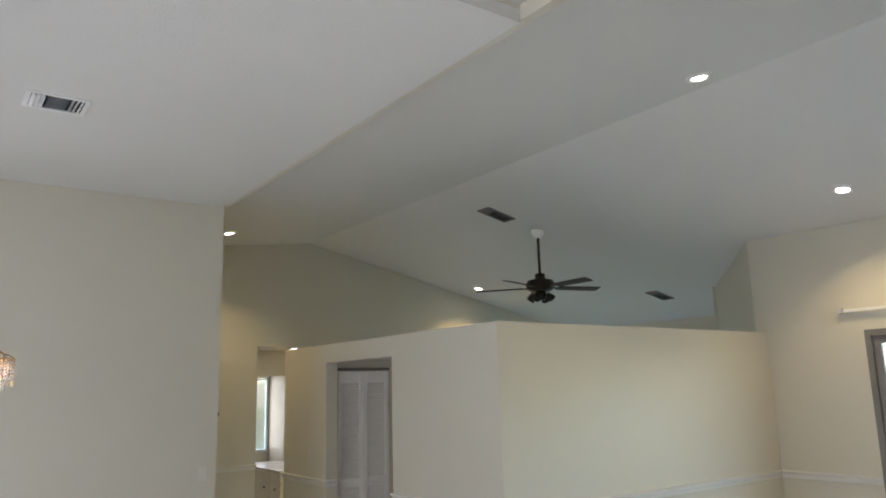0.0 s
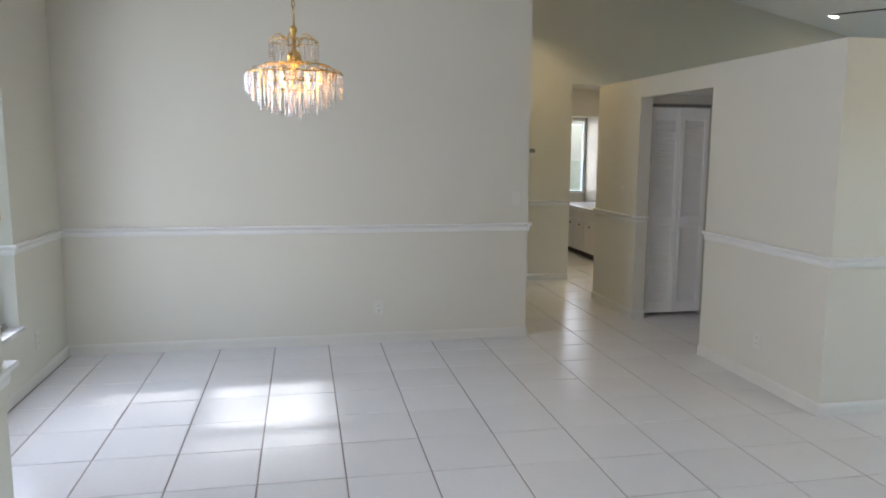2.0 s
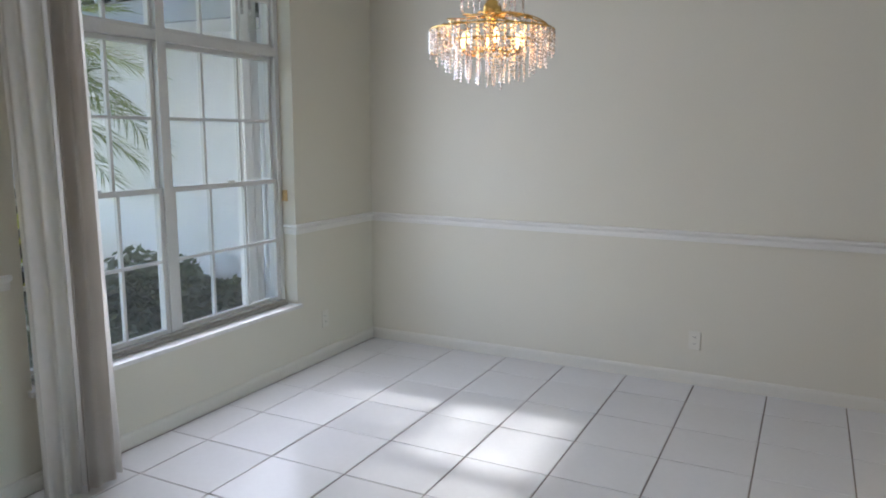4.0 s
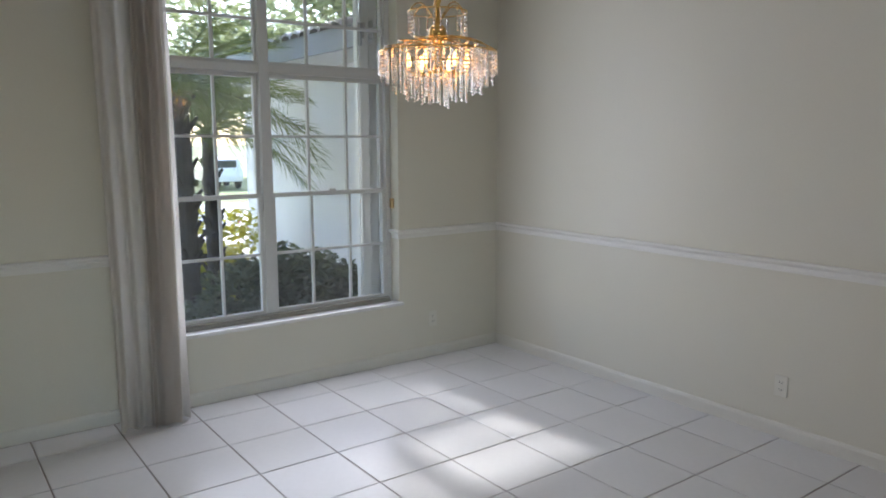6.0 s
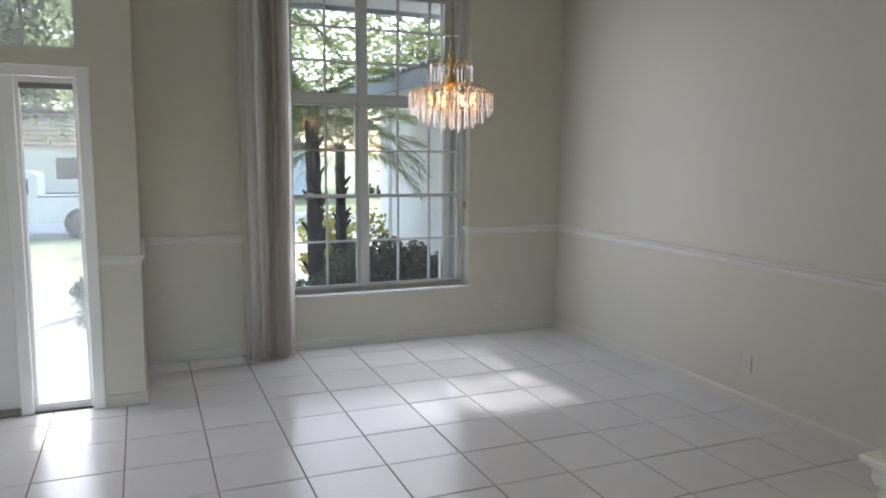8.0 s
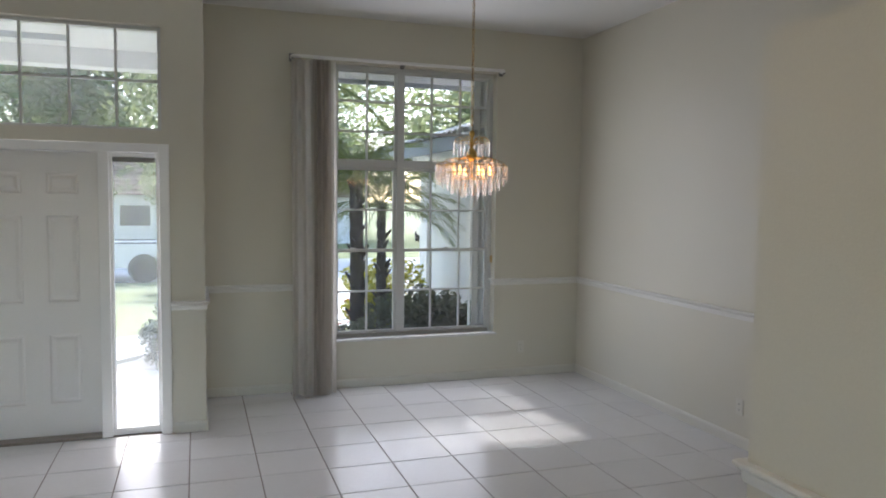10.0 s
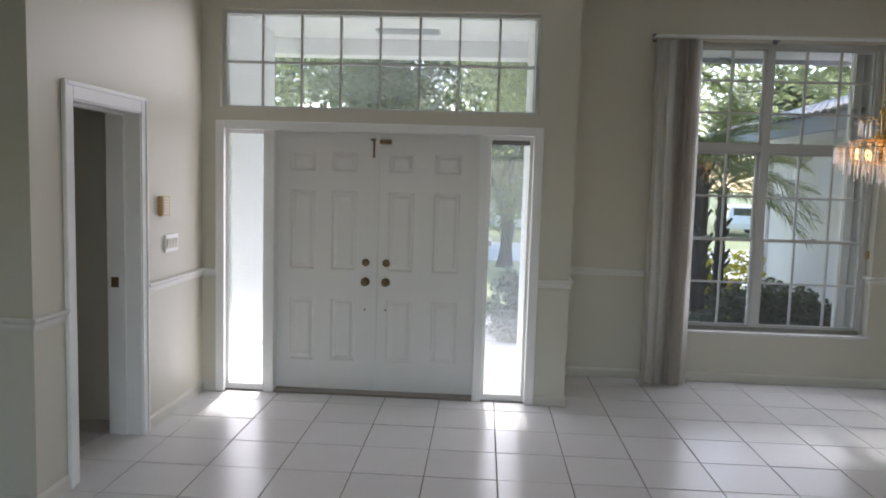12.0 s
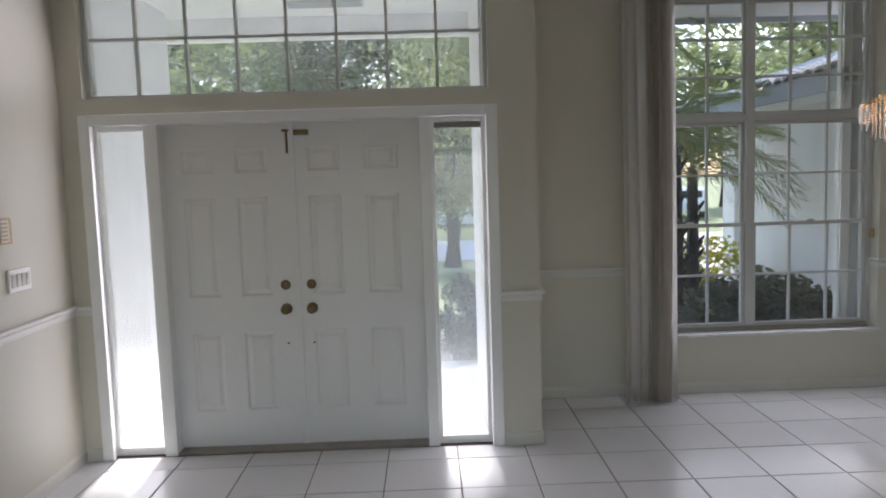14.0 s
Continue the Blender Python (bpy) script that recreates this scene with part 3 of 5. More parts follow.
# ---- open doorway in the foyer ----
doorway = thing("door_2", (2.31, -6.40, 0.0), "open doorway with white moulded casing into a dark room", "doorway", kind="structure")
part("jamb", boxes((1.925, -6.61, 0.0, 1.945, -6.39, 2.045), (2.680, -6.61, 0.0, 2.700, -6.39, 2.045), (1.925, -6.61, 2.045, 2.700, -6.39, 2.065), bevel=0.002), TRIM, doorway)
for rows in (((1.872, -6.40, 0.0, 1.937, -6.382, 2.135),), ((2.688, -6.40, 0.0, 2.762, -6.382, 2.135),), ((1.937, -6.40, 2.053, 2.688, -6.382, 2.135),)):
    part("casing", boxes(*rows, bevel=0.005), TRIM, doorway)
for rows in (((1.862, -6.40, 0.0, 1.888, -6.374, 2.145),), ((2.749, -6.40, 0.0, 2.775, -6.374, 2.145),), ((1.888, -6.40, 2.119, 2.749, -6.374, 2.145),)):
    part("casing_edge", boxes(*rows, bevel=0.006), TRIM, doorway)
part("stop", boxes((1.945, -6.53, 0.0, 1.957, -6.49, 2.033), (2.668, -6.53, 0.0, 2.680, -6.49, 2.033), (1.945, -6.53, 2.033, 2.680, -6.49, 2.045)), TRIM, doorway)
part("strike_plate", boxes((1.944, -6.585, 0.955, 1.948, -6.535, 1.02)), OLD_BRASS, doorway, "dark brass strike plate")
settle(doorway)

# ---- sliding glass door ----
slider = thing("door_3", (8.16, -4.59, 0.0), "sliding glass door with grey metal frames", "sliding door", kind="structure")
part("door_frame", boxes((8.10, -6.2, 0.0, 8.22, -6.15, 2.17), (8.10, -3.03, 0.0, 8.22, -2.98, 2.17), (8.10, -6.15, 2.12, 8.22, -3.03, 2.17), (8.10, -6.15, 0.0, 8.22, -3.03, 0.03)), GREY_METAL, slider)
for y0, y1, x in ((-6.15, -4.57, 8.19), (-4.61, -3.03, 8.15)):
    leaf = part("door_leaf", boxes((x - 0.02, y0, 0.03, x + 0.02, y0 + 0.06, 2.12), (x - 0.02, y1 - 0.06, 0.03, x + 0.02, y1, 2.12), (x - 0.02, y0 + 0.06, 0.03, x + 0.02, y1 - 0.06, 0.12),
                                   (x - 0.02, y0 + 0.06, 2.05, x + 0.02, y1 - 0.06, 2.12)), GREY_METAL, slider)
    pane(leaf, x, y0 + 0.055, y1 - 0.055, 0.115, 2.055)
settle(slider)
blind = thing("blind_rail", (8.06, -4.6, 2.34), "white blind headrail with hooked bracket above the sliding door", "blind rail")
part("headrail", boxes((-0.012, -1.75, -0.012, 0.018, 1.75, 0.014), bevel=0.004), TRIM, blind)
part("bracket", boxes((-0.02, 1.752, -0.018, 0.04, 1.79, 0.022), bevel=0.005), ALUMINIUM, blind)

# ---- closet with louvred bifold doors ----
closet = thing("closet_door", (5.24, 0.53, 0.0), "closed white louvred bifold closet doors", "closet door")
for k, x0 in enumerate((-0.288, 0.002)):
    leaf = part("door_leaf", boxes((x0, -0.012, 0.03, x0 + 0.04, 0.018, 1.965), (x0 + 0.246, -0.012, 0.03, x0 + 0.286, 0.018, 1.965), (x0 + 0.04, -0.012, 0.03, x0 + 0.246, 0.018, 0.13),
                                   (x0 + 0.04, -0.012, 0.86, x0 + 0.246, 0.018, 0.95), (x0 + 0.04, -0.012, 1.85, x0 + 0.246, 0.018, 1.965), bevel=0.002), DOOR_PAINT, closet)
    slat = boxes((x0 + 0.038, -0.003, -0.016, x0 + 0.248, 0.003, 0.016))
    bmesh.ops.rotate(slat, verts=slat.verts, cent=(0, 0, 0), matrix=Matrix.Rotation(radians(-35), 3, "X"))
    data = mesh_of("slat", slat, DOOR_PAINT)
    for low, high in ((0.13, 0.86), (0.95, 1.85)):
        count = int((high - low) / 0.028)
        for i in range(count):
            ob = new("slat", data)
            ob.parent = leaf
            ob.location = (0, 0.003, low + (i + 0.5) * (high - low) / count)
part("knob", lathe(bmesh.new(), [(0, 0), (0.008, 0), (0.008, 0.015), (0.015, 0.022), (0.012, 0.032), (0, 0.034)], 14, Matrix.Translation((0.11, -0.012, 0.905)) @ pose(0, 0, 0, 90)), DOOR_PAINT, closet, smooth=True)
part("track", boxes((-0.30, -0.015, 1.972, 0.30, 0.02, 1.998)), GREY_METAL, closet, "dark metal track")

# ---- curtain and rod ----
curtain = thing("curtain", (0.150, -2.68, 0.0), "long white curtain gathered beside the window, taupe in the folds", "curtain")


def drape(y0, y1, mat, depth, folds, phase, name, shift):
    bm = bmesh.new()
    n, rows, grid = 96, 14, []
    for j in range(rows + 1):
        v = j / rows
        z = 0.012 + 2.89 * (1 - v)
        line = []
        for i in range(n + 1):
            u = i / n
            y = y0 + u * (y1 - y0)
            swing = 0.022 * math.sin(2.1 * v + 2.5 * (y + 0.2) / 0.405) * v
            y = y * (0.94 + 0.10 * v) + swing
            fold = math.sin(math.tau * folds * u + phase + 0.5 * math.sin(3 * v + 4 * u))
            x = shift + 0.05 * v + depth * (0.55 + 0.45 * v) * fold + 0.012 * math.sin(17 * u + 2 * v)
            line.append(bm.verts.new((x, y, z)))
        grid.append(line)
    for a, b in zip(grid, grid[1:]):
        for i in range(n):
            bm.faces.new((a[i], a[i + 1], b[i + 1], b[i]))
    bmesh.ops.solidify(bm, geom=bm.faces[:], thickness=0.003)
    return part(name, bm, mat, curtain, smooth=True)


drape(-0.20, 0.205, CLOTH, 0.026, 5, 0.4, "panel", 0.0)
drape(-0.015, 0.150, LINING, 0.018, 2.2, 1.2, "lining", 0.036)
rod = thing("curtain_rod", (0.10, -1.865, 2.94), "flat white curtain rod on brackets above the window", "curtain rod")
part("rod", tube(bmesh.new(), [(-0.096, -0.985, 0), (-0.03, -0.985, 0), (-0.008, -0.975, 0), (0.0, -0.95, 0), (0.0, 0.95, 0), (-0.008, 0.975, 0), (-0.03, 0.985, 0), (-0.096, 0.985, 0)], 0.016, 10), TRIM, rod, smooth=True)
for y in (-0.985, 0.01, 0.985):
    part("bracket", boxes((-0.10, y - 0.02, -0.035, -0.092, y + 0.02, 0.035), (-0.094, y - 0.006, -0.026, 0.004, y + 0.006, -0.017), bevel=0.003), GREY_METAL, rod, "dull metal bracket")

# ---- chandelier ----
chandelier = thing("chandelier", (1.74, -1.83, FLAT), "brass chandelier with tiers of crystal bead strands, lit", "chandelier")
DROP = 3.345
part("canopy", lathe(bmesh.new(), [(0.0, 0.0), (0.062, 0.0), (0.060, -0.012), (0.030, -0.045), (0.012, -0.055), (0.0, -0.055)], 24), BRASS, chandelier, smooth=True)
link = bmesh.new()
tube(link, [(0.009 * math.cos(a), 0, 0.018 * math.sin(a)) for a in [math.tau * i / 12 for i in range(13)]], 0.0022, 5)
link_data = mesh_of("chain_link", link, BRASS, True)
for i in range(36):
    ob = new("chain_link", link_data)
    ob.parent = chandelier
    ob.matrix_local = pose(0, 0, -0.07 - i * 0.0295, 0, 0, 90 * (i % 2) + 12)
cord = bmesh.new()
tube(cord, [(0.006 * math.sin(i * 0.9), 0.006 * math.cos(i * 0.9), -0.05 - i * 0.0361) for i in range(31)], 0.0022, 5)
part("cord", cord, OLD_BRASS, chandelier, smooth=True)
part("stem", lathe(bmesh.new(), [(0.0, 1.125 - DROP + 1.1), (0.014, 2.22 - DROP), (0.020, 2.20 - DROP), (0.010, 2.17 - DROP), (0.012, 2.10 - DROP), (0.036, 2.075 - DROP), (0.040, 2.045 - DROP),
                                 (0.024, 2.02 - DROP), (0.014, 1.99 - DROP), (0.014, 1.92 - DROP), (0.03, 1.90 - DROP), (0.0, 1.885 - DROP)], 20), BRASS, chandelier, smooth=True)


def ring(r, z, name, wire=0.004):
    bm = bmesh.new()
    tube(bm, [(r * math.cos(math.tau * i / 48), r * math.sin(math.tau * i / 48), z - DROP) for i in range(49)], wire, 6)
    return part(name, bm, BRASS, chandelier, smooth=True)


ring(0.250, 1.975, "outer_ring")
ring(0.185, 1.93, "middle_ring")
ring(0.110, 1.885, "inner_ring")
ring(0.125, 2.142, "crown_ring", 0.003)
for i in range(8):
    bm = bmesh.new()
    points = []
    for k in range(15):
        s = k / 14
        r = 0.030 + 0.222 * s ** 0.8
        a = math.tau * i / 8 + 2.3 * s
        points.append((r * math.cos(a), r * math.sin(a), 2.030 - 0.053 * s ** 2.0 + 0.008 * math.sin(math.pi * s) - DROP))
    tube(bm, points, 0.003, 6)
    part("arm", bm, BRASS, chandelier, smooth=True)
for i in range(6):
    bm = bmesh.new()
    a = math.tau * i / 6 + 0.3
    points = []
    for k in range(13):
        s = k / 12
        r = 0.02 + 0.105 * s
        points.append((r * math.cos(a), r * math.sin(a), 2.115 + 0.060 * math.sin(math.pi * min(1, s * 0.85)) - DROP))
    tube(bm, points, 0.003, 6)
    part("crown_arm", bm, BRASS, chandelier, smooth=True)


def strand_mesh(count, size):
    """One string of cut beads."""
    rows, pitch = [(0.0, 0.0)], size * 2.75
    for i in range(count):
        top = -i * pitch
        rows += [(0.0011, top - size * 0.1), (0.0011, top - size * 0.7), (size * 0.8, top - size * 1.2), (size, top - size * 1.7), (size * 0.8, top - size * 2.2), (0.0011, top - size * 2.7)]
    rows.append((0.0, -count * pitch))
    return mesh_of("crystal_strand", lathe(bmesh.new(), rows, 6), CRYSTAL)


def strands(count, r, z, beads, size, turn=0.0):
    data = strand_mesh(beads, size)
    for i in range(count):
        a = math.tau * i / count + turn
        ob = new("crystal_strand", data)
        ob.parent = chandelier
        ob.matrix_local = pose(r * math.cos(a), r * math.sin(a), z - DROP, 0, 0, 37 * i)


STRANDS = {n: strand_mesh(n, 0.0054) for n in range(4, 20)}
for i in range(104):
    r = 0.25 * math.sqrt((i + 0.5) / 104)
    a = i * 2.39996
    top = 2.030 - 0.053 * ((r - 0.03) / 0.222) ** 2.5 if r > 0.14 else 1.905
    low = 1.755 + 0.105 * (r / 0.25) ** 2 + 0.012 * math.sin(i * 1.7)
    ob = new("crystal_strand", STRANDS[max(4, min(19, round((top - low) / 0.01485)))])
    ob.parent = chandelier
    ob.matrix_local = pose(r * math.cos(a), r * math.sin(a), top - DROP, 0, 0, 37 * i)
strands(60, 0.250, 1.972, 6, 0.0054)
for i in range(6):
    a = math.tau * i / 6 + 0.3
    for k, off in enumerate((-0.22, 0.0, 0.22)):
        data = strand_mesh(7 - abs(k - 1), 0.0054) if i == 0 else data
        ob = new("crystal_strand", data)
        ob.parent = chandelier
        ob.location = (0.125 * math.cos(a + off), 0.125 * math.sin(a + off), 2.140 - DROP)
for i in range(6):
    a = math.tau * i / 6
    x, y = 0.125 * math.cos(a), 0.125 * math.sin(a)
    holder = part("candle_arm", tube(bmesh.new(), [(0.012 * math.cos(a), 0.012 * math.sin(a), 1.905 - DROP), (x * 0.6, y * 0.6, 1.885 - DROP), (x, y, 1.895 - DROP), (x, y, 1.915 - DROP)], 0.0045, 6), BRASS, chandelier, smooth=True)
    part("bulb", lathe(bmesh.new(), [(0.0, 1.913 - DROP), (0.008, 1.915 - DROP), (0.013, 1.935 - DROP), (0.009, 1.955 - DROP), (0.002, 1.975 - DROP), (0.0, 1.976 - DROP)], 12, Matrix.Translation((x, y, 0))), BULB, holder, "warm candle bulb", True)

# ---- ceiling fan, vents, downlights ----
fan_z = 2.80
fan = thing("ceiling_fan", (6.83, -0.41, vault(6.83)), "dark bronze ceiling fan with five blades on a long rod", "ceiling fan")
up = fan_z - vault(6.83)
part("canopy", lathe(bmesh.new(), [(0.0, 0.03), (0.075, 0.03), (0.07, -0.03), (0.03, -0.075), (0.0, -0.075)], 20), TRIM, fan, "white canopy", True)
part("downrod", cylinder(bmesh.new(), (0, 0, -0.05), (0, 0, up + 0.12), 0.014), FAN_DARK, fan)
part("motor", lathe(bmesh.new(), [(0.0, up + 0.13), (0.05, up + 0.125), (0.055, up + 0.07), (0.13, up + 0.055), (0.15, up + 0.02), (0.15, up - 0.03), (0.10, up - 0.06), (0.0, up - 0.06)], 28), FAN_DARK, fan, smooth=True)
part("switch_housing", lathe(bmesh.new(), [(0.0, up - 0.05), (0.055, up - 0.06), (0.06, up - 0.11), (0.045, up - 0.15), (0.0, up - 0.155)], 20), FAN_DARK, fan, smooth=True)
for i in range(5):
    turn = Matrix.Rotation(math.tau * i / 5 + 0.95, 4, "Z") @ Matrix.Translation((0, 0, up - 0.02)) @ Matrix.Rotation(radians(-12), 4, "X")
    bm = bmesh.new()
    box(bm, 0.20, -0.062, -0.004, 0.68, 0.062, 0.004, bevel=0.003)
    for v in bm.verts:
        v.co.y *= 0.85 + 0.3 * (v.co.x - 0.2)
    bm.transform(turn)
    blade = part("blade", bm, FAN_WOOD, fan)
    bm = boxes((0.12, -0.018, -0.008, 0.26, 0.018, 0.002), bevel=0.003)
    bm.transform(turn)
    part("blade_iron", bm, FAN_DARK, blade)
for i in range(4):
    a = math.tau * i / 4 + 0.4
    bm = lathe(bmesh.new(), [(0.018, 0.0), (0.028, -0.02), (0.045, -0.075), (0.043, -0.076), (0.0, -0.03)], 16, Matrix.Translation((0.075 * math.cos(a), 0.075 * math.sin(a), up - 0.09)) @ Matrix.Rotation(a, 4, "Z") @ Matrix.Rotation(radians(-40), 4, "Y"))
    part("lamp_shade", bm, FAN_DARK, fan, smooth=True)


def ceiling_vent(x, y, z, tilt, width, length, dark, label):
    vent = thing("ceiling_vent", Matrix.Translation((x, y, z)) @ Matrix.Rotation(tilt, 4, "Y"), label, "air vent")
    # Dark sheet on the ceiling for the shade between the slats; no duct behind.
    part("duct_shade", boxes((-width / 2 + 0.01, -length / 2 + 0.01, -0.003, width / 2 - 0.01, length / 2 - 0.01, 0.0)), DARK, vent)
    part("frame", boxes((-width / 2, -length / 2, -0.010, -width / 2 + 0.022, length / 2, 0.0), (width / 2 - 0.022, -length / 2, -0.010, width / 2, length / 2, 0.0),
                        (-width / 2 + 0.022, -length / 2, -0.010, width / 2 - 0.022, -length / 2 + 0.022, 0.0), (-width / 2 + 0.022, length / 2 - 0.022, -0.010, width / 2 - 0.022, length / 2, 0.0)), dark, vent)
    cross = boxes((-0.012, -length / 2 + 0.022, -0.001, 0.012, length / 2 - 0.022, 0.001))
    bmesh.ops.rotate(cross, verts=cross.verts, cent=(0, 0, 0), matrix=Matrix.Rotation(radians(45), 3, "Y"))
    cross_data = mesh_of("slat", cross, dark)
    for side in (-1, 1):
        for i in range(3):
            ob = new("slat", cross_data)
            ob.parent = vent
            ob.location = (side * (width / 2 - 0.035 - 0.022 * i), 0, -0.010)
            if side > 0:
                ob.rotation_euler = (0, radians(90), 0)
    span = width - 0.20
    fin = boxes((-span / 2, -0.008, -0.001, span / 2, 0.008, 0.001))
    bmesh.ops.rotate(fin, verts=fin.verts, cent=(0, 0, 0), matrix=Matrix.Rotation(radians(30), 3, "X"))
    fin_data = mesh_of("fin", fin, FASCIA if dark is TRIM else dark)
    count = int((length - 0.05) / 0.016)
    for i in range(count):
        ob = new("fin", fin_data)
        ob.parent = vent
        ob.location = (0, (i - (count - 1) / 2) * 0.016, -0.008)
    return vent


ceiling_vent(2.09, -1.75, FLAT, 0, 0.30, 0.24, TRIM, "white louvred air vent in the dining room ceiling")
ceiling_vent(6.28, -0.40, vault(6.28), math.atan(EAST), 0.36, 0.18, GREY_METAL, "dark louvred air vent in the vaulted ceiling")
ceiling_vent(9.18, -0.10, vault(9.18), math.atan(EAST), 0.36, 0.18, GREY_METAL, "dark louvred air vent in the vaulted ceiling")


def downlight(x, y, z, tilt):
    lamp = thing("downlight", Matrix.Translation((x, y, z)) @ Matrix.Rotation(tilt, 4, "Y"), "round recessed downlight, switched on", "downlight", "recessed downlights")
    part("trim_ring", lathe(bmesh.new(), [(0.050, -0.001), (0.052, -0.012), (0.078, -0.008), (0.082, 0.0)], 28), TRIM, lamp, smooth=True)
    part("lens", lathe(bmesh.new(), [(0.0, -0.016), (0.026, -0.013), (0.042, -0.007), (0.050, -0.002)], 28), LAMP_GLOW, lamp, "glowing lens")


for x, y in ((5.38, -3.44), (7.45, -3.26), (4.23, 1.65), (7.92, 1.99)):
    downlight(x, y, vault(x), math.atan(EAST if x > RIDGE else -WEST))
downlight(5.60, 2.95, 2.34, 0)


# ---- plates on the walls ----
def wall_plate(place, facing, width, height, kind):
    label = {"outlet": "ivory double power outlet low on the wall", "switch": "ivory light switch plate", "switches": "white four-gang light switch plate beside the doorway",
             "keypad": "yellowed alarm keypad beside the doorway", "thermostat": "small wall thermostat with dark cover"}[kind]
    mat = {"keypad": BEIGE_PLASTIC, "switches": TRIM}.get(kind, PLASTIC)
    ob = thing("wall_plate" if kind not in ("keypad", "thermostat") else kind, Matrix.Translation(place) @ pose(0, 0, 0, 0, 0, facing), label, {"outlet": "power outlet", "switch": "light switch", "switches": "light switch", "keypad": "keypad", "thermostat": "thermostat"}[kind])
    deep = {"keypad": 0.032, "thermostat": 0.03, "switches": 0.014}.get(kind, 0.007)
    part("plate", boxes((0, -width / 2, -height / 2, deep, width / 2, height / 2), bevel=0.003), mat, ob)
    if kind == "outlet":
        for z in (-0.02, 0.02):
            socket = part("socket", lathe(bmesh.new(), [(0.0, deep), (0.017, deep), (0.017, deep + 0.002), (0, deep + 0.002)], 16, ACROSS @ Matrix.Translation((-z, 0, 0))), PLASTIC, ob)
            for y in (-0.006, 0.006):
                # Raised dark marks stand for the shade in the slots.
                part("slot", boxes((deep + 0.002, y - 0.0013, z - 0.004, deep + 0.0026, y + 0.0013, z + 0.006)), DARK, socket)
    elif kind in ("switch", "switches"):
        n = 4 if kind == "switches" else 1
        for i in range(n):
            y = (i - (n - 1) / 2) * 0.046
            part("toggle", boxes((deep, y - 0.016, -0.034, deep + 0.004, y + 0.016, 0.034), (deep + 0.004, y - 0.013, 0.0, deep + 0.007, y + 0.013, 0.030), bevel=0.001) if n > 1 else boxes((deep, y - 0.010, -0.022, deep + 0.003, y + 0.010, 0.022), (deep + 0.003, y - 0.005, -0.002, deep + 0.016, y + 0.005, 0.012), bevel=0.001), PLASTIC, ob)
    elif kind == "keypad":
        part("cover", boxes((deep, -width / 2 + 0.012, -height / 2 + 0.01, deep + 0.004, width / 2 - 0.03, height / 2 - 0.01), bevel=0.001), PLASTIC, ob)
        for i in range(5):
            part("key_row", boxes((deep + 0.004, -width / 2 + 0.02, -height / 2 + 0.02 + i * 0.02, deep + 0.006, width / 2 - 0.045, -height / 2 + 0.03 + i * 0.02)), BEIGE_PLASTIC, ob)
    else:
        part("cover", boxes((deep, -width / 2 + 0.005, 0.0, deep + 0.006, width / 2 - 0.005, height / 2 - 0.003), bevel=0.002), GREY_METAL, ob)
    return ob


wall_plate((2.36, 0, 0.285), -90, 0.072, 0.115, "outlet")
wall_plate((0, -0.62, 0.285), 0, 0.072, 0.115, "outlet")
wall_plate((5.87, FRONT, 0.305), -90, 0.072, 0.115, "outlet")
wall_plate((4.79, -1.48, 0.30), 180, 0.072, 0.115, "outlet")
wall_plate((3.50, 0, 1.17), -90, 0.072, 0.115, "switch")
wall_plate((4.79, 0.75, 1.17), 180, 0.072, 0.115, "switch")
wall_plate((1.625, -6.40, 1.465), 90, 0.115, 0.13, "keypad")
wall_plate((1.495, -6.40, 1.205), 90, 0.205, 0.118, "switches")
wall_plate((4.42, 2.50, 1.53), -90, 0.10, 0.10, "thermostat")


# ---- back room seen through the corridor ----
cabinet = thing("base_cabinet", (6.06, 4.45, 0.0), "white base cabinet with drawers and doors in the back room", "cabinet")
part("body", boxes((-0.28, -0.75, 0.09, 0.30, 0.75, 0.70)), CABINET, cabinet)
part("plinth", boxes((-0.22, -0.75, 0.0, 0.30, 0.75, 0.09)), FAN_WOOD, cabinet)
for y in (-0.74, -0.365, 0.01, 0.385):
    door = part("door", boxes((-0.298, y, 0.11, -0.28, y + 0.355, 0.54), bevel=0.004), CABINET, cabinet)
    part("handle", boxes((-0.315, y + 0.16, 0.46, -0.298, y + 0.20, 0.49), bevel=0.003), OLD_BRASS, door)
    part("drawer", boxes((-0.298, y, 0.56, -0.28, y + 0.355, 0.69), bevel=0.004), CABINET, cabinet)
counter = thing("countertop", (6.06, 4.45, 0.70), "pale countertop on the base cabinet", "countertop")
part("slab", boxes((-0.32, -0.77, 0.0, 0.30, 0.77, 0.035), bevel=0.004), MARBLE, counter)
back_window = thing("window_3", (5.98, 5.66, 0.85), "bright back room window with lowered white blind", "window", kind="structure")
part("window_frame", boxes((-0.375, -0.05, 0, -0.335, 0.03, 1.2), (0.335, -0.05, 0, 0.375, 0.03, 1.2), (-0.335, -0.05, 1.16, 0.335, 0.03, 1.2), (-0.335, -0.05, 0, 0.335, 0.03, 0.04)), TRIM, back_window)
ob = part("pane", boxes((-0.335, 0.01, 0.04, 0.335, 0.014, 1.16)), GLASS, back_window)
ob.visible_shadow = False
shade = part("blind", boxes((-0.32, -0.035, 1.12, 0.32, -0.015, 1.155)), BLIND, back_window, "white slatted blind")
slat = mesh_of("slat", boxes((-0.32, -0.012, -0.001, 0.32, 0.012, 0.001)), BLIND)
for i in range(38):
    ob = new("slat", slat)
    ob.parent = shade
    ob.matrix_local = pose(0, -0.025, 0.06 + i * 0.028, 78)

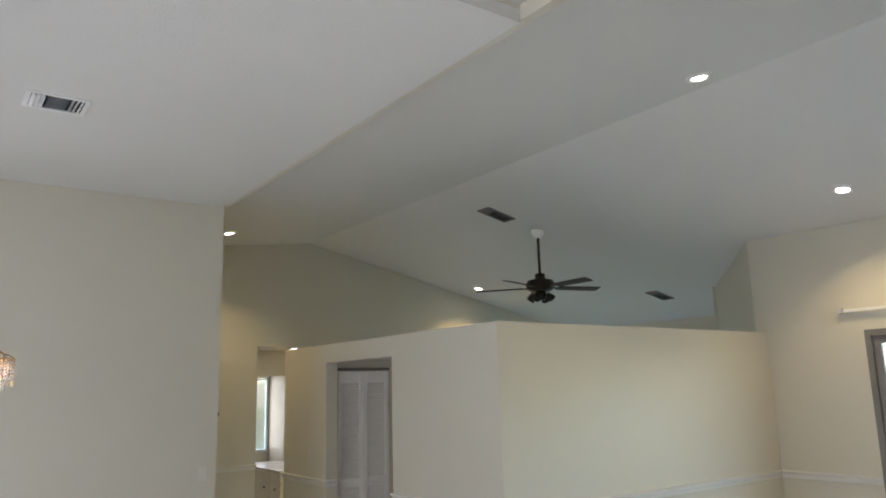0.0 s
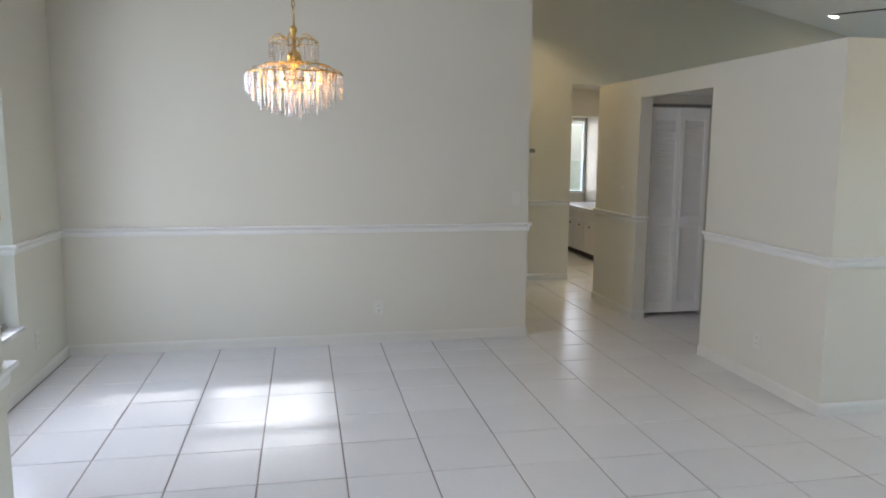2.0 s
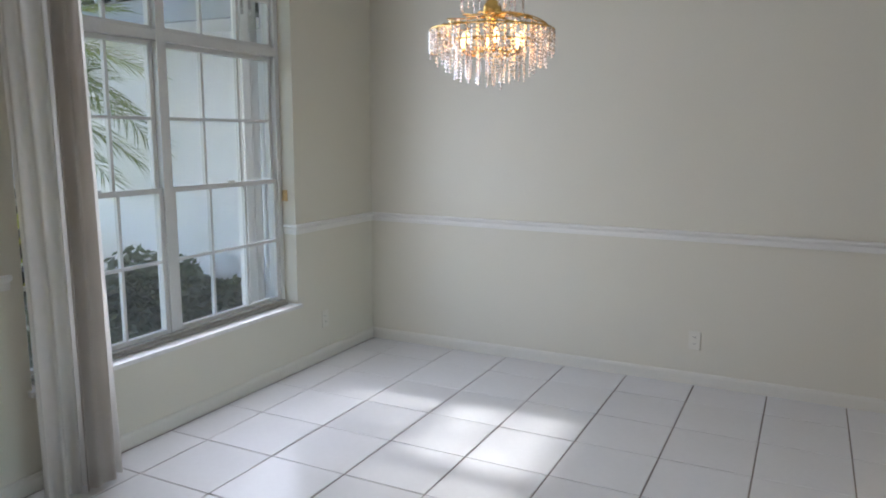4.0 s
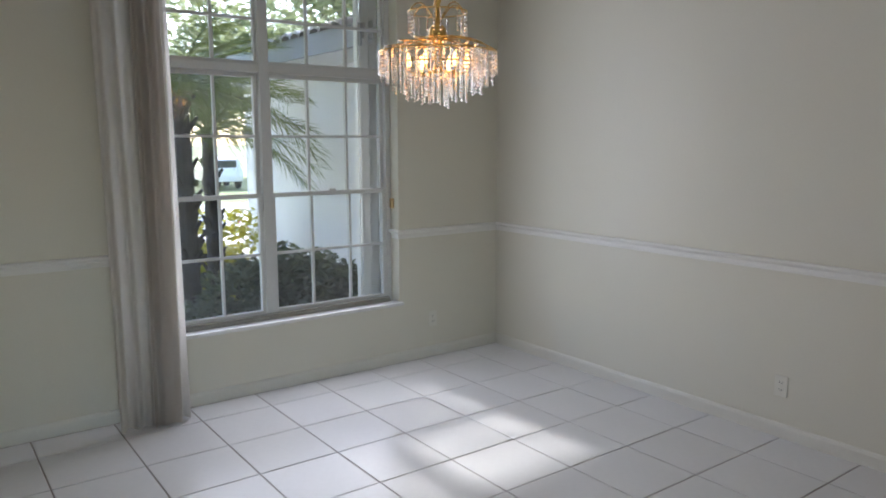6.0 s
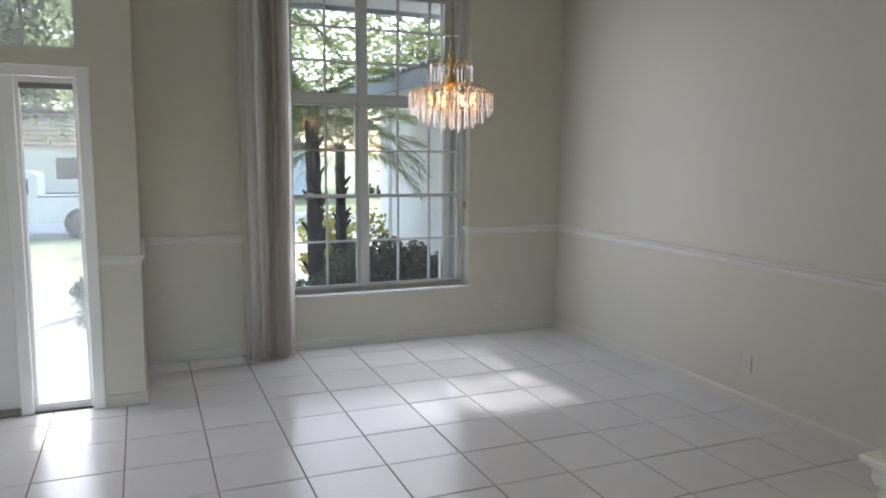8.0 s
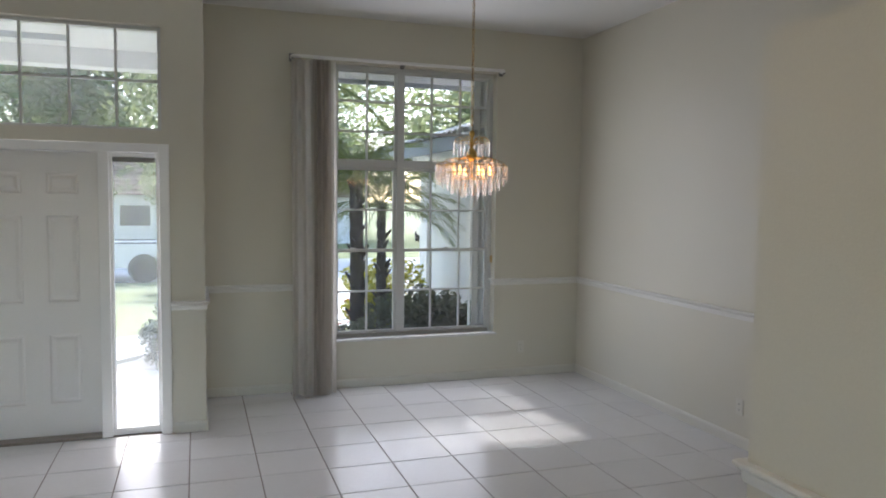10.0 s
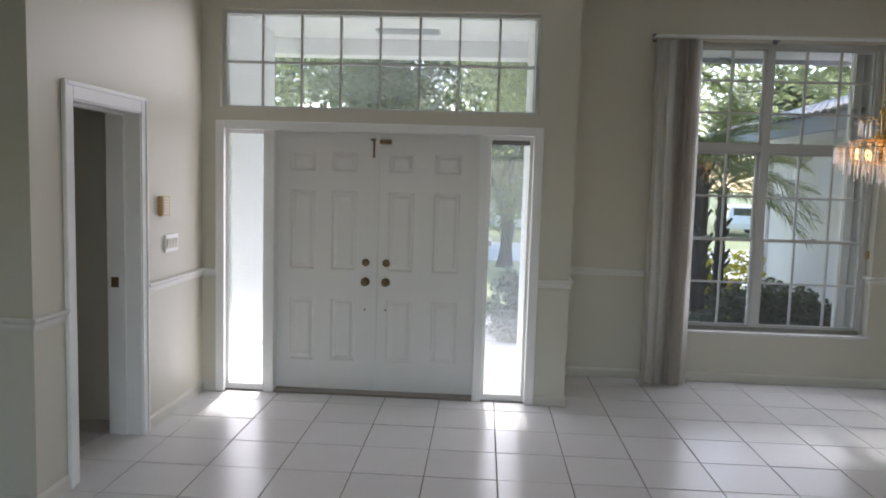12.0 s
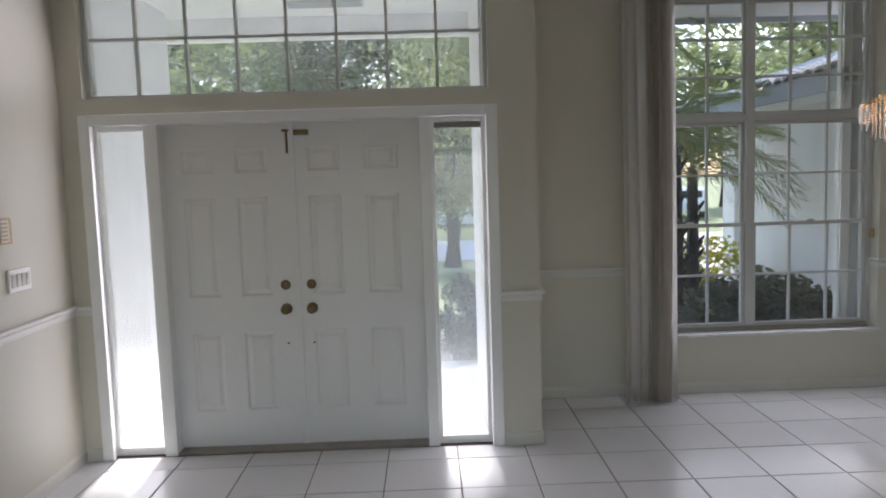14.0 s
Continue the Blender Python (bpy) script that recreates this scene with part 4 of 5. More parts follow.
# ---- outdoors ----
def ground_z(x):
    if x > -1.5:
        return -0.14
    return -0.14 - 0.66 * min(1.0, (-1.5 - x) / 15.0)


bm = bmesh.new()
xs = [40, 12, 0, -1.5, -4, -8, -12, -16.5, -24, -40, -80, -200, -600]
ys = [-600, -120, -40, -20, -10, -4, 0, 6, 14, 30, 80, 250, 600]
grid = [[bm.verts.new((x, y, ground_z(x))) for y in ys] for x in xs]
for a, b in zip(grid, grid[1:]):
    for i in range(len(ys) - 1):
        bm.faces.new((a[i], a[i + 1], b[i + 1], b[i]))
bmesh.ops.recalc_face_normals(bm, faces=bm.faces[:])
solid("ground", bm, GRASS, "sunny green lawn round the house", "lawn")


def strip(name, points, width, mat, lift, label, category, thick=0.05):
    """A slab that follows the ground along a line of (x, y)."""
    bm = bmesh.new()
    line = []
    fine = []
    for (x0, y0), (x1, y1) in zip(points, points[1:]):
        n = max(1, int(math.hypot(x1 - x0, y1 - y0) / 1.5))
        fine += [(x0 + (x1 - x0) * i / n, y0 + (y1 - y0) * i / n) for i in range(n)]
    fine.append(points[-1])
    for i, (x, y) in enumerate(fine):
        a, b = fine[max(i - 1, 0)], fine[min(i + 1, len(fine) - 1)]
        along = Vector((b[0] - a[0], b[1] - a[1], 0)).normalized()
        side = Vector((-along.y, along.x, 0)) * width / 2
        row = []
        for s, dz in ((1, lift - thick), (1, lift), (-1, lift), (-1, lift - thick)):
            p = Vector((x, y, 0)) + side * s
            row.append(bm.verts.new((p.x, p.y, ground_z(p.x) + dz)))
        line.append(row)
    for a, b in zip(line, line[1:]):
        for k in range(4):
            bm.faces.new((a[k], a[(k + 1) % 4], b[(k + 1) % 4], b[k]))
    bm.faces.new(line[0])
    bm.faces.new(line[-1][::-1])
    bmesh.ops.recalc_face_normals(bm, faces=bm.faces[:])
    return solid(name, bm, mat, label, category)


solid("porch_floor", boxes((-1.35, -6.75, -0.30, 0.72, -3.71, -0.03), bevel=0.01), CONCRETE, "pale concrete porch slab", "porch floor")
strip("pavement", [(-1.35, -5.3), (-2.6, -5.1), (-3.8, -4.2), (-5.0, -2.6), (-6.0, -1.5)], 1.25, CONCRETE, 0.05, "pale concrete garden path", "path")
strip("driveway", [(-4.6, 1.6), (-17.2, 1.6)], 6.4, CONCRETE, 0.03, "pale concrete driveway", "driveway")
strip("road", [(-20.0, -120), (-20.0, 120)], 7.0, CONCRETE, 0.02, "sun-bleached pale road", "road")
strip("gravel_bed", [(-1.37, -3.9), (-3.4, -3.4)], 1.3, MULCH, 0.03, "grey gravel planting bed", "gravel bed")
strip("planting_bed", [(-0.25, -1.9), (-3.6, -1.9)], 2.7, MULCH, 0.025, "dark mulched planting bed under the window", "planting bed")

# porch: ceiling, beam, side wall; outer skin of the house
solid("porch_ceiling", boxes((-1.65, -6.75, 3.15, 0.72, -3.71, 3.22)), STUCCO, "white stucco porch ceiling", "ceiling")
solid("porch_beam", boxes((-1.65, -6.75, 2.98, -1.40, -3.0, 3.15)), STUCCO, "white porch beam", "beam")
solid("porch_wall", boxes((-1.20, -6.75, -0.3, 0.72, -6.46, 3.15)), STUCCO, "white stucco porch side wall", "wall")
vent = thing("soffit_vent", (-0.95, -5.05, 3.15), "grey soffit vent in the porch ceiling", "vent")
part("frame", boxes((-0.11, -0.32, -0.012, 0.11, 0.32, 0.0), bevel=0.003), FASCIA, vent)
for i in range(6):
    part("slat", boxes((-0.09 + i * 0.034, -0.30, -0.018, -0.075 + i * 0.034, 0.30, -0.012)), FASCIA, vent)
solid("facade_front", boxes((0.66, -6.46, -0.3, 0.716, -6.28, 3.15), (0.66, -3.86, -0.3, 0.716, -3.715, 3.15), (0.66, -6.28, 2.93, 0.716, -3.86, 3.15), (0.66, -6.28, 2.06, 0.716, -3.86, 2.185),
                            (0.66, -6.28, -0.3, 0.716, -3.86, -0.005)), STUCCO, "white stucco front wall", "wall")
bm = wall_x(-0.26, -0.204, -3.77, -0.40, 3.2, [(-2.76, -0.89, 0.42, 2.94)], z0=-0.3)
box(bm, -0.26, -3.90, -0.3, 0.658, -3.772, 3.2)
solid("facade_dining", bm, STUCCO, "white stucco wall outside the dining room", "wall")
solid("soffit_dining", boxes((-0.95, -3.8, 2.945, -0.26, -0.40, 3.0)), STUCCO, "white eave soffit above the window", "eave")
solid("fascia_dining", boxes((-0.99, -3.8, 2.90, -0.95, -0.40, 3.12)), FASCIA, "grey eave fascia", "eave")

shutter = thing("storm_shutter", (-0.310, -0.965, 0.42), "folded white accordion storm shutter beside the window", "storm shutter")
for i in range(5):
    x0, x1 = (-0.045, 0.035) if i % 2 else (0.035, -0.045)
    y = -0.075 + i * 0.034
    bm = bmesh.new()
    ends = [(x0, y - 0.003), (x1, y + 0.031), (x1, y + 0.035), (x0, y + 0.001)]
    low, high = [[bm.verts.new((px, py, z)) for px, py in ends] for z in (0.0, 2.50)]
    bm.faces.new(low[::-1])
    bm.faces.new(high)
    for k in range(4):
        bm.faces.new((low[k], low[(k + 1) % 4], high[(k + 1) % 4], high[k]))
    part("blade", bm, TRIM, shutter)
part("post", boxes((-0.03, -0.092, 0.0, 0.02, -0.078, 2.50), bevel=0.003), TRIM, shutter)

garage = thing("garage_wing", (-2.1, 1.6, 0.0), "white stucco garage wing with grey tile roof", "garage")
part("wall", boxes((-1.75, -2.05, -0.4, 1.83, -1.93, 2.36), (-1.75, -1.93, -0.4, -1.63, 4.5, 2.36), (1.72, -1.93, -0.4, 1.83, 4.5, 2.36), (-1.63, 4.38, -0.4, 1.72, 4.5, 2.36)), STUCCO, garage)
part("corner_band", boxes((-1.75, -2.10, -0.4, -1.40, -2.05, 2.25)), STUCCO, garage)
part("fascia", boxes((-2.3, -2.65, 2.26, 1.8, -2.61, 2.42), (-2.34, -2.65, 2.26, -2.30, 5.0, 2.42)), FASCIA, garage)
part("soffit", boxes((-2.3, -2.61, 2.28, 1.8, -2.05, 2.31)), STUCCO, garage)
roof_part = part("roof", boxes((-2.3, -2.60, 2.32, 1.8, -2.1, 2.38)), ROOF, garage)
tile = bmesh.new()
arc = [(-0.09, 0.0), (-0.06, 0.035), (0.0, 0.05), (0.06, 0.035), (0.09, 0.0)]
front = [tile.verts.new((x, 0, z)) for x, z in arc]
back = [tile.verts.new((x, 0.36, z + 0.10)) for x, z in arc]
lower = [tile.verts.new((x, 0, z - 0.02)) for x, z in arc]
for i in range(4):
    tile.faces.new((front[i], front[i + 1], back[i + 1], back[i]))
    tile.faces.new((lower[i], lower[i + 1], front[i + 1], front[i]))
tile_data = mesh_of("roof_tile", tile, ROOF)
for j in range(11):
    for i in range(23):
        ob = new("roof_tile", tile_data)
        ob.parent = roof_part
        ob.location = (-2.25 + i * 0.172, -2.68 + j * 0.32, 2.42 + j * 0.10)
part("roof_deck", (lambda b: (bmesh.ops.rotate(b, verts=b.verts, cent=(0, 0, 0), matrix=Matrix.Rotation(math.atan(0.3125), 3, "X")), bmesh.ops.translate(b, verts=b.verts, vec=(0, -2.64, 2.41)), b)[-1])(boxes((-2.32, 0, -0.05, 1.8, 3.9, 0.0))), ROOF, garage)


# ---- plants ----
rng = random.Random(7)


def frond_mesh(length, leaflets, leaf, mat, name="frond"):
    """A feather leaf along +x that droops, with two rows of narrow leaflets."""
    bm = bmesh.new()
    spine = [(length * s, 0, length * (0.42 * s - 0.78 * s * s)) for s in [i / 14 for i in range(15)]]
    tube(bm, spine, lambda s: 0.012 * (1 - 0.8 * s), 5)
    for i in range(leaflets):
        s = 0.14 + 0.86 * i / leaflets
        p = Vector((length * s, 0, length * (0.42 * s - 0.78 * s * s)))
        size = leaf * (0.45 + 1.1 * s * (1.25 - s)) * rng.uniform(0.85, 1.1)
        for side in (-1, 1):
            way = Vector((0.62 + rng.uniform(-0.12, 0.12), side * 0.78, -0.25 + rng.uniform(-0.25, 0.2))).normalized()
            mid, tip = p + way * size * 0.55 + Vector((0, 0, -0.02)), p + way * size + Vector((0, 0, -0.28 * size))
            wide = Vector((0.0048, 0, 0.002))
            a, b, c, d, e = (bm.verts.new(q) for q in (p - wide * 0.6, p + wide * 0.6, mid + wide, tip, mid - wide))
            bm.faces.new((a, b, c, e))
            bm.faces.new((e, c, d))
    return mesh_of(name, bm, mat)


FRONDS = [frond_mesh(1.55, 62, 0.46, PALM), frond_mesh(1.35, 56, 0.42, PALM)]


def palm(x, y, height, lean, radius, count, reach, label):
    tree = thing("palm_tree", (x, y, ground_z(x)), label, "palm tree", "palms by the window")
    bm = bmesh.new()
    points = []
    for i in range(25):
        s = i / 24
        points.append((lean[0] * s * s, lean[1] * s * s, height * s))
    tube(bm, points, lambda s: radius * (1.15 - 0.25 * s + (0.08 if int(s * 24) % 2 else -0.03)), 14)
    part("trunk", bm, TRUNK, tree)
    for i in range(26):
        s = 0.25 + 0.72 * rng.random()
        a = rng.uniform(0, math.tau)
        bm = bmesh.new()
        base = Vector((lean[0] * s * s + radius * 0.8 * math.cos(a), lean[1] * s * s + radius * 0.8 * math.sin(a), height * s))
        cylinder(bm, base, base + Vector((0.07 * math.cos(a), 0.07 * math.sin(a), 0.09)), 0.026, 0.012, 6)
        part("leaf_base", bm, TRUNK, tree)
    for i in range(count):
        ob = new("frond", FRONDS[i % 2])
        ob.parent = tree
        a = i * 137.5 + rng.uniform(-12, 12)
        toward = max(0.0, math.cos(radians(a)))
        ob.matrix_local = pose(lean[0], lean[1], height - 0.05, rng.uniform(-20, 20), -62 + 78 * i / count + rng.uniform(-6, 6), a) @ Matrix.Scale(rng.uniform(0.8, 1.0) * reach * (1 - 0.45 * toward), 4)
    return tree


palm(-1.35, -1.97, 2.10, (0.02, -0.03), 0.074, 24, 0.82, "short palm with rough dark trunk outside the window")
palm(-1.50, -2.72, 3.15, (0.04, 0.10), 0.080, 24, 0.92, "taller palm with dark trunk and drooping fronds beside the window")
palm(-2.20, -1.49, 1.85, (-0.02, 0.0), 0.058, 22, 0.90, "second short palm with slimmer dark trunk")


def leaf_cloud(count, size, spread, mat, name, clumps=14, hollow=0.0):
    """Many small leaves in uneven clumps."""
    centres = []
    for i in range(clumps):
        v = Vector((rng.gauss(0, 1), rng.gauss(0, 1), rng.gauss(0, 1))).normalized() * rng.uniform(hollow, 1)
        centres.append((Vector((v.x * spread[0], v.y * spread[1], v.z * spread[2])), rng.uniform(0.25, 0.5)))
    verts, faces = [], []
    for i in range(count):
        c, r = centres[i % clumps]
        v = Vector((rng.gauss(0, 1), rng.gauss(0, 1), rng.gauss(0, 1))).normalized() * (rng.random() ** 0.4) * r
        p = c + Vector((v.x * spread[0], v.y * spread[1], v.z * spread[2]))
        turn = Euler((rng.uniform(-1, 1), rng.uniform(-1, 1), rng.uniform(0, 6.3))).to_matrix()
        s = size * rng.uniform(0.6, 1.3)
        k = len(verts)
        for q in ((0, -s, 0), (0.42 * s, 0, 0.08 * s), (0, s, 0), (-0.42 * s, 0, 0.08 * s)):
            verts.append(p + turn @ Vector(q))
        faces.append((k, k + 1, k + 2, k + 3))
    me = bpy.data.meshes.new(name)
    me.from_pydata(verts, [], faces)
    me.materials.append(mat)
    return me


def shrub(x, y, size, data, label, category="shrub", stems=5):
    ob = thing("shrub", (x, y, ground_z(x) + 0.02), label, category, "shrubs outside the window")
    crown = new("crown", data)
    crown.parent = ob
    crown.matrix_local = Matrix.Translation((0, 0, size[2] * 0.98)) @ Matrix.Diagonal((*size, 1))
    for i in range(stems):
        a = math.tau * i / stems
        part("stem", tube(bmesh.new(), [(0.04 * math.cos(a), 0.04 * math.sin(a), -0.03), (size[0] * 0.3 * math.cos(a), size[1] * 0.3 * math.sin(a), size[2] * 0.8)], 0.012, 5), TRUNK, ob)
    return ob


BUSH = leaf_cloud(4200, 0.095, (1, 1, 1), SHRUB, "crown", 22)
YELLOW_BUSH = leaf_cloud(7000, 0.075, (1, 1, 1), CROTON, "crown", 18)
RED_BUSH = leaf_cloud(240, 0.06, (1, 1, 1), FLOWER, "flowers", 14, 0.7)
shrub(-0.98, -0.84, (0.46, 0.46, 0.45), BUSH, "dense dark green shrub below the window")
shrub(-0.95, -1.14, (0.52, 0.48, 0.49), BUSH, "dense dark green shrub below the window")
shrub(-1.00, -1.46, (0.48, 0.46, 0.45), BUSH, "dense dark green shrub below the window")
shrub(-1.08, -1.80, (0.40, 0.38, 0.30), BUSH, "low dense dark green shrub below the window")
shrub(-1.5, -2.35, (0.45, 0.40, 0.22), BUSH, "low dark green shrub beside the palms")
flowering = shrub(-2.75, -1.35, (0.48, 0.62, 0.52), YELLOW_BUSH, "yellow-green croton shrub with orange tips")
for ob_place, sz in (((0, 0, 0.46), (0.54, 0.6, 0.5)),):
    blossom = new("flowers", RED_BUSH)
    blossom.parent = flowering
    blossom.matrix_local = Matrix.Translation(ob_place) @ Matrix.Diagonal((*sz, 1))
shrub(-2.5, -3.75, (0.38, 0.36, 0.42), BUSH, "round green shrub beside the path")
shrub(-1.55, -4.0, (0.22, 0.22, 0.30), BUSH, "small green shrub beside the porch")

CROWNS = [leaf_cloud(11500, 0.037, (1, 1, 0.8), LEAF, "crown", 40, 0.3), leaf_cloud(14000, 0.04, (1, 1, 0.8), LEAF_LIGHT, "crown", 36, 0.3), leaf_cloud(25000, 0.024, (1, 1, 0.8), LEAF_LIGHT, "crown", 70, 0.2)]


def tree(x, y, height, width, which, label):
    ob = thing("tree", (x, y, ground_z(x) - 0.05), label, "tree", "trees across the road")
    bm = bmesh.new()
    tube(bm, [(0, 0, 0), (0.1, 0.05, height * 0.25), (0.05, -0.1, height * 0.5), (0.2, 0.1, height * 0.8)], lambda s: (0.13 if which == 2 else 0.28) * (1 - 0.75 * s), 10)
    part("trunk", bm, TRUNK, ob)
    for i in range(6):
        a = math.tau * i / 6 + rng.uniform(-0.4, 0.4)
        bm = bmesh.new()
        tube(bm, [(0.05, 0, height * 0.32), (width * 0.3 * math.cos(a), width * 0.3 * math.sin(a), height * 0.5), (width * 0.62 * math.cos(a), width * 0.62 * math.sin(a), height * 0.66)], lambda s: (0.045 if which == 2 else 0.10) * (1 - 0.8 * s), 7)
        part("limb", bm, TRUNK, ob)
    crown = new("crown", CROWNS[which])
    crown.parent = ob
    crown.matrix_local = pose(0, 0, height * 0.64, 0, 0, rng.uniform(0, 360)) @ Matrix.Diagonal((width, width, height * 0.44, 1))


for x, y, h, w, k, label in ((-27, -9, 13.0, 5.6, 0, "broad dark green tree across the road"), (-29, -1.5, 12.5, 5.4, 0, "broad dark green tree across the road"), (-37, 2.5, 8.5, 4.6, 1, "light green leafy tree"),
                             (-27, 16, 9, 4.6, 0, "broad dark green tree across the road"), (-30, -17, 13.0, 6.0, 0, "broad dark green tree across the road"), (-10.5, -11.5, 6.5, 3.2, 0, "shady garden tree on the lawn"),
                             (-44, 2, 11, 6.5, 0, "tall dark green tree behind the houses"), (-44, -12, 11, 6.5, 1, "tall light green tree behind the houses"), (-14.0, -3.6, 4.6, 1.6, 1, "light green leafy street tree"), (-6.6, 3.1, 9.0, 4.6, 2, "tall shady tree beside the garage"),
                             # Added to keep sun off the floor beside the streak; trunk out of view.
                             (-6.4, -2.9, 9.5, 2.1, 2, "slim leafy tree on the lawn beside the porch, added to shade the window"),
                             (-44, 16, 11, 6.5, 1, "tall light green tree behind the houses"), (-46, -28, 11, 7, 0, "tall dark green tree behind the houses"), (-38, 26, 11, 7, 0, "tall dark green tree behind the houses")):
    tree(x, y, h, w, k, label)

# ---- house across the road ----
far = thing("house", (-38.0, -4.0, -0.82), "low pale house with brown tile roof across the road", "house")
part("wall", boxes((-4, -9, 0, 4, 9, 2.7)), STUCCO, far)
bm = bmesh.new()
pts = [bm.verts.new(p) for p in ((4.6, -9.6, 2.6), (4.6, 9.6, 2.6), (-4.6, 9.6, 2.6), (-4.6, -9.6, 2.6), (0, -5.5, 4.6), (0, 5.5, 4.6))]
for f in ((0, 1, 5, 4), (1, 2, 5), (2, 3, 4, 5), (3, 0, 4), (3, 2, 1, 0)):
    bm.faces.new([pts[i] for i in f])
part("roof", bm, ROOF_BROWN, far)
for y in (-6.5, -2.6, 1.2, 5.2):
    frame_part = part("window", boxes((4.0, y - 0.8, 0.95, 4.05, y + 0.8, 2.15)), TRIM, far)
    part("pane", boxes((4.05, y - 0.72, 1.03, 4.06, y + 0.72, 2.07)), CAR_GLASS, frame_part)
for i in range(8):
    part("roof_course", (lambda b, k=i: (bmesh.ops.translate(b, verts=b.verts, vec=(4.6 - 0.57 * k, 0, 2.62 + 0.248 * k)), b)[-1])(boxes((-0.05, -9.5 + 0.5 * i, 0, 0.05, 9.5 - 0.5 * i, 0.06))), ROOF_BROWN, far)


# ---- vehicles ----
def wheel(parent, x, y, r):
    turn = Matrix.Translation((x, y, r)) @ pose(0, 0, 0, 90 if y > 0 else -90)
    w = part("wheel", lathe(bmesh.new(), [(r * 0.62, 0.11), (r * 0.9, 0.12), (r, 0.08), (r, -0.08), (r * 0.9, -0.12), (r * 0.62, -0.11)], 28, turn), RUBBER, parent, smooth=True)
    part("rim", lathe(bmesh.new(), [(0.0, -0.075), (r * 0.2, -0.08), (r * 0.5, -0.055), (r * 0.62, -0.10), (r * 0.64, -0.10)], 20, turn), CHROME, w, smooth=True)


def extrude_side(profile, y0, y1, inset=0.0):
    bm = bmesh.new()
    a = [bm.verts.new((x, y0 + (inset if z > 1.05 else 0), z)) for x, z in profile]
    b = [bm.verts.new((x, y1 - (inset if z > 1.05 else 0), z)) for x, z in profile]
    n = len(profile)
    for i in range(n):
        bm.faces.new((a[i], a[(i + 1) % n], b[(i + 1) % n], b[i]))
    bm.faces.new(a[::-1])
    bm.faces.new(b)
    bmesh.ops.recalc_face_normals(bm, faces=bm.faces[:])
    bmesh.ops.bevel(bm, geom=[e for e in bm.edges], offset=0.03, segments=2, affect="EDGES")
    return bm


def pickup(m):
    car = thing("pickup_truck", m, "parked white pickup truck at the roadside", "pickup truck")
    part("body", extrude_side([(-2.65, 0.42), (2.55, 0.42), (2.65, 0.55), (2.62, 0.95), (1.35, 1.08), (-0.55, 1.08), (-0.55, 1.12), (-2.65, 1.12)], -0.93, 0.93), CAR_WHITE, car)
    part("cab", extrude_side([(-0.62, 1.06), (1.32, 1.06), (0.72, 1.72), (0.45, 1.80), (-0.45, 1.80), (-0.62, 1.72)], -0.88, 0.88, 0.10), CAR_WHITE, car)
    for y in (-0.80, 0.80):
        part("window", boxes((-0.40, y - 0.03, 1.20, 0.10, y + 0.03, 1.62), (0.18, y - 0.03, 1.20, 0.72, y + 0.03, 1.60), bevel=0.02), CAR_GLASS, car)
        part("tail_light", boxes((-2.665, y - 0.1, 0.70, -2.60, y + 0.12, 0.98), bevel=0.01), RED_LENS, car)
        for x in (-1.65, 1.75):
            part("wheel_arch", lathe(bmesh.new(), [(0.40, -0.08), (0.43, -0.08), (0.43, 0.08), (0.40, 0.08)], 24, Matrix.Translation((x, y * 1.10, 0.40)) @ pose(0, 0, 0, 90)), RUBBER, car)
    part("bed_rail", boxes((-2.6, -0.9, 1.12, -0.6, -0.82, 1.16), (-2.6, 0.82, 1.12, -0.6, 0.9, 1.16)), RUBBER, car)
    part("bumper", boxes((-2.80, -0.88, 0.45, -2.66, 0.88, 0.62), bevel=0.02), CHROME, car)
    for x in (-1.65, 1.75):
        for y in (-0.86, 0.86):
            wheel(car, x, y, 0.36)
    return car


def suv(m):
    car = thing("car", m, "parked white car in the driveway", "car")
    part("body", extrude_side([(-2.2, 0.40), (2.2, 0.40), (2.28, 0.60), (2.2, 0.86), (1.2, 1.0), (-2.2, 1.04), (-2.28, 0.7)], -0.90, 0.90), CAR_WHITE, car)
    part("cab", extrude_side([(-2.15, 1.0), (1.15, 1.0), (0.45, 1.56), (0.2, 1.62), (-1.75, 1.60), (-2.0, 1.5)], -0.86, 0.86, 0.10), CAR_WHITE, car)
    for y in (-0.78, 0.78):
        part("window", boxes((-1.75, y - 0.02, 1.12, -0.75, y + 0.02, 1.46), (-0.68, y - 0.02, 1.12, 0.55, y + 0.02, 1.46), bevel=0.015), CAR_GLASS, car)
    part("rear_window", boxes((-2.14, -0.62, 1.10, -2.02, 0.62, 1.46), bevel=0.02), CAR_GLASS, car)
    part("windscreen", boxes((0.62, -0.62, 1.08, 0.86, 0.62, 1.42), bevel=0.02), CAR_GLASS, car)
    for x in (-1.4, 1.4):
        for y in (-0.82, 0.82):
            wheel(car, x, y, 0.33)
    return car


pickup(pose(-17.2, -6.75, ground_z(-17.2) + 0.02, 0, 0, -90))
suv(pose(-34.0, 9.6, ground_z(-34) + 0.02, 0, 0, 172))

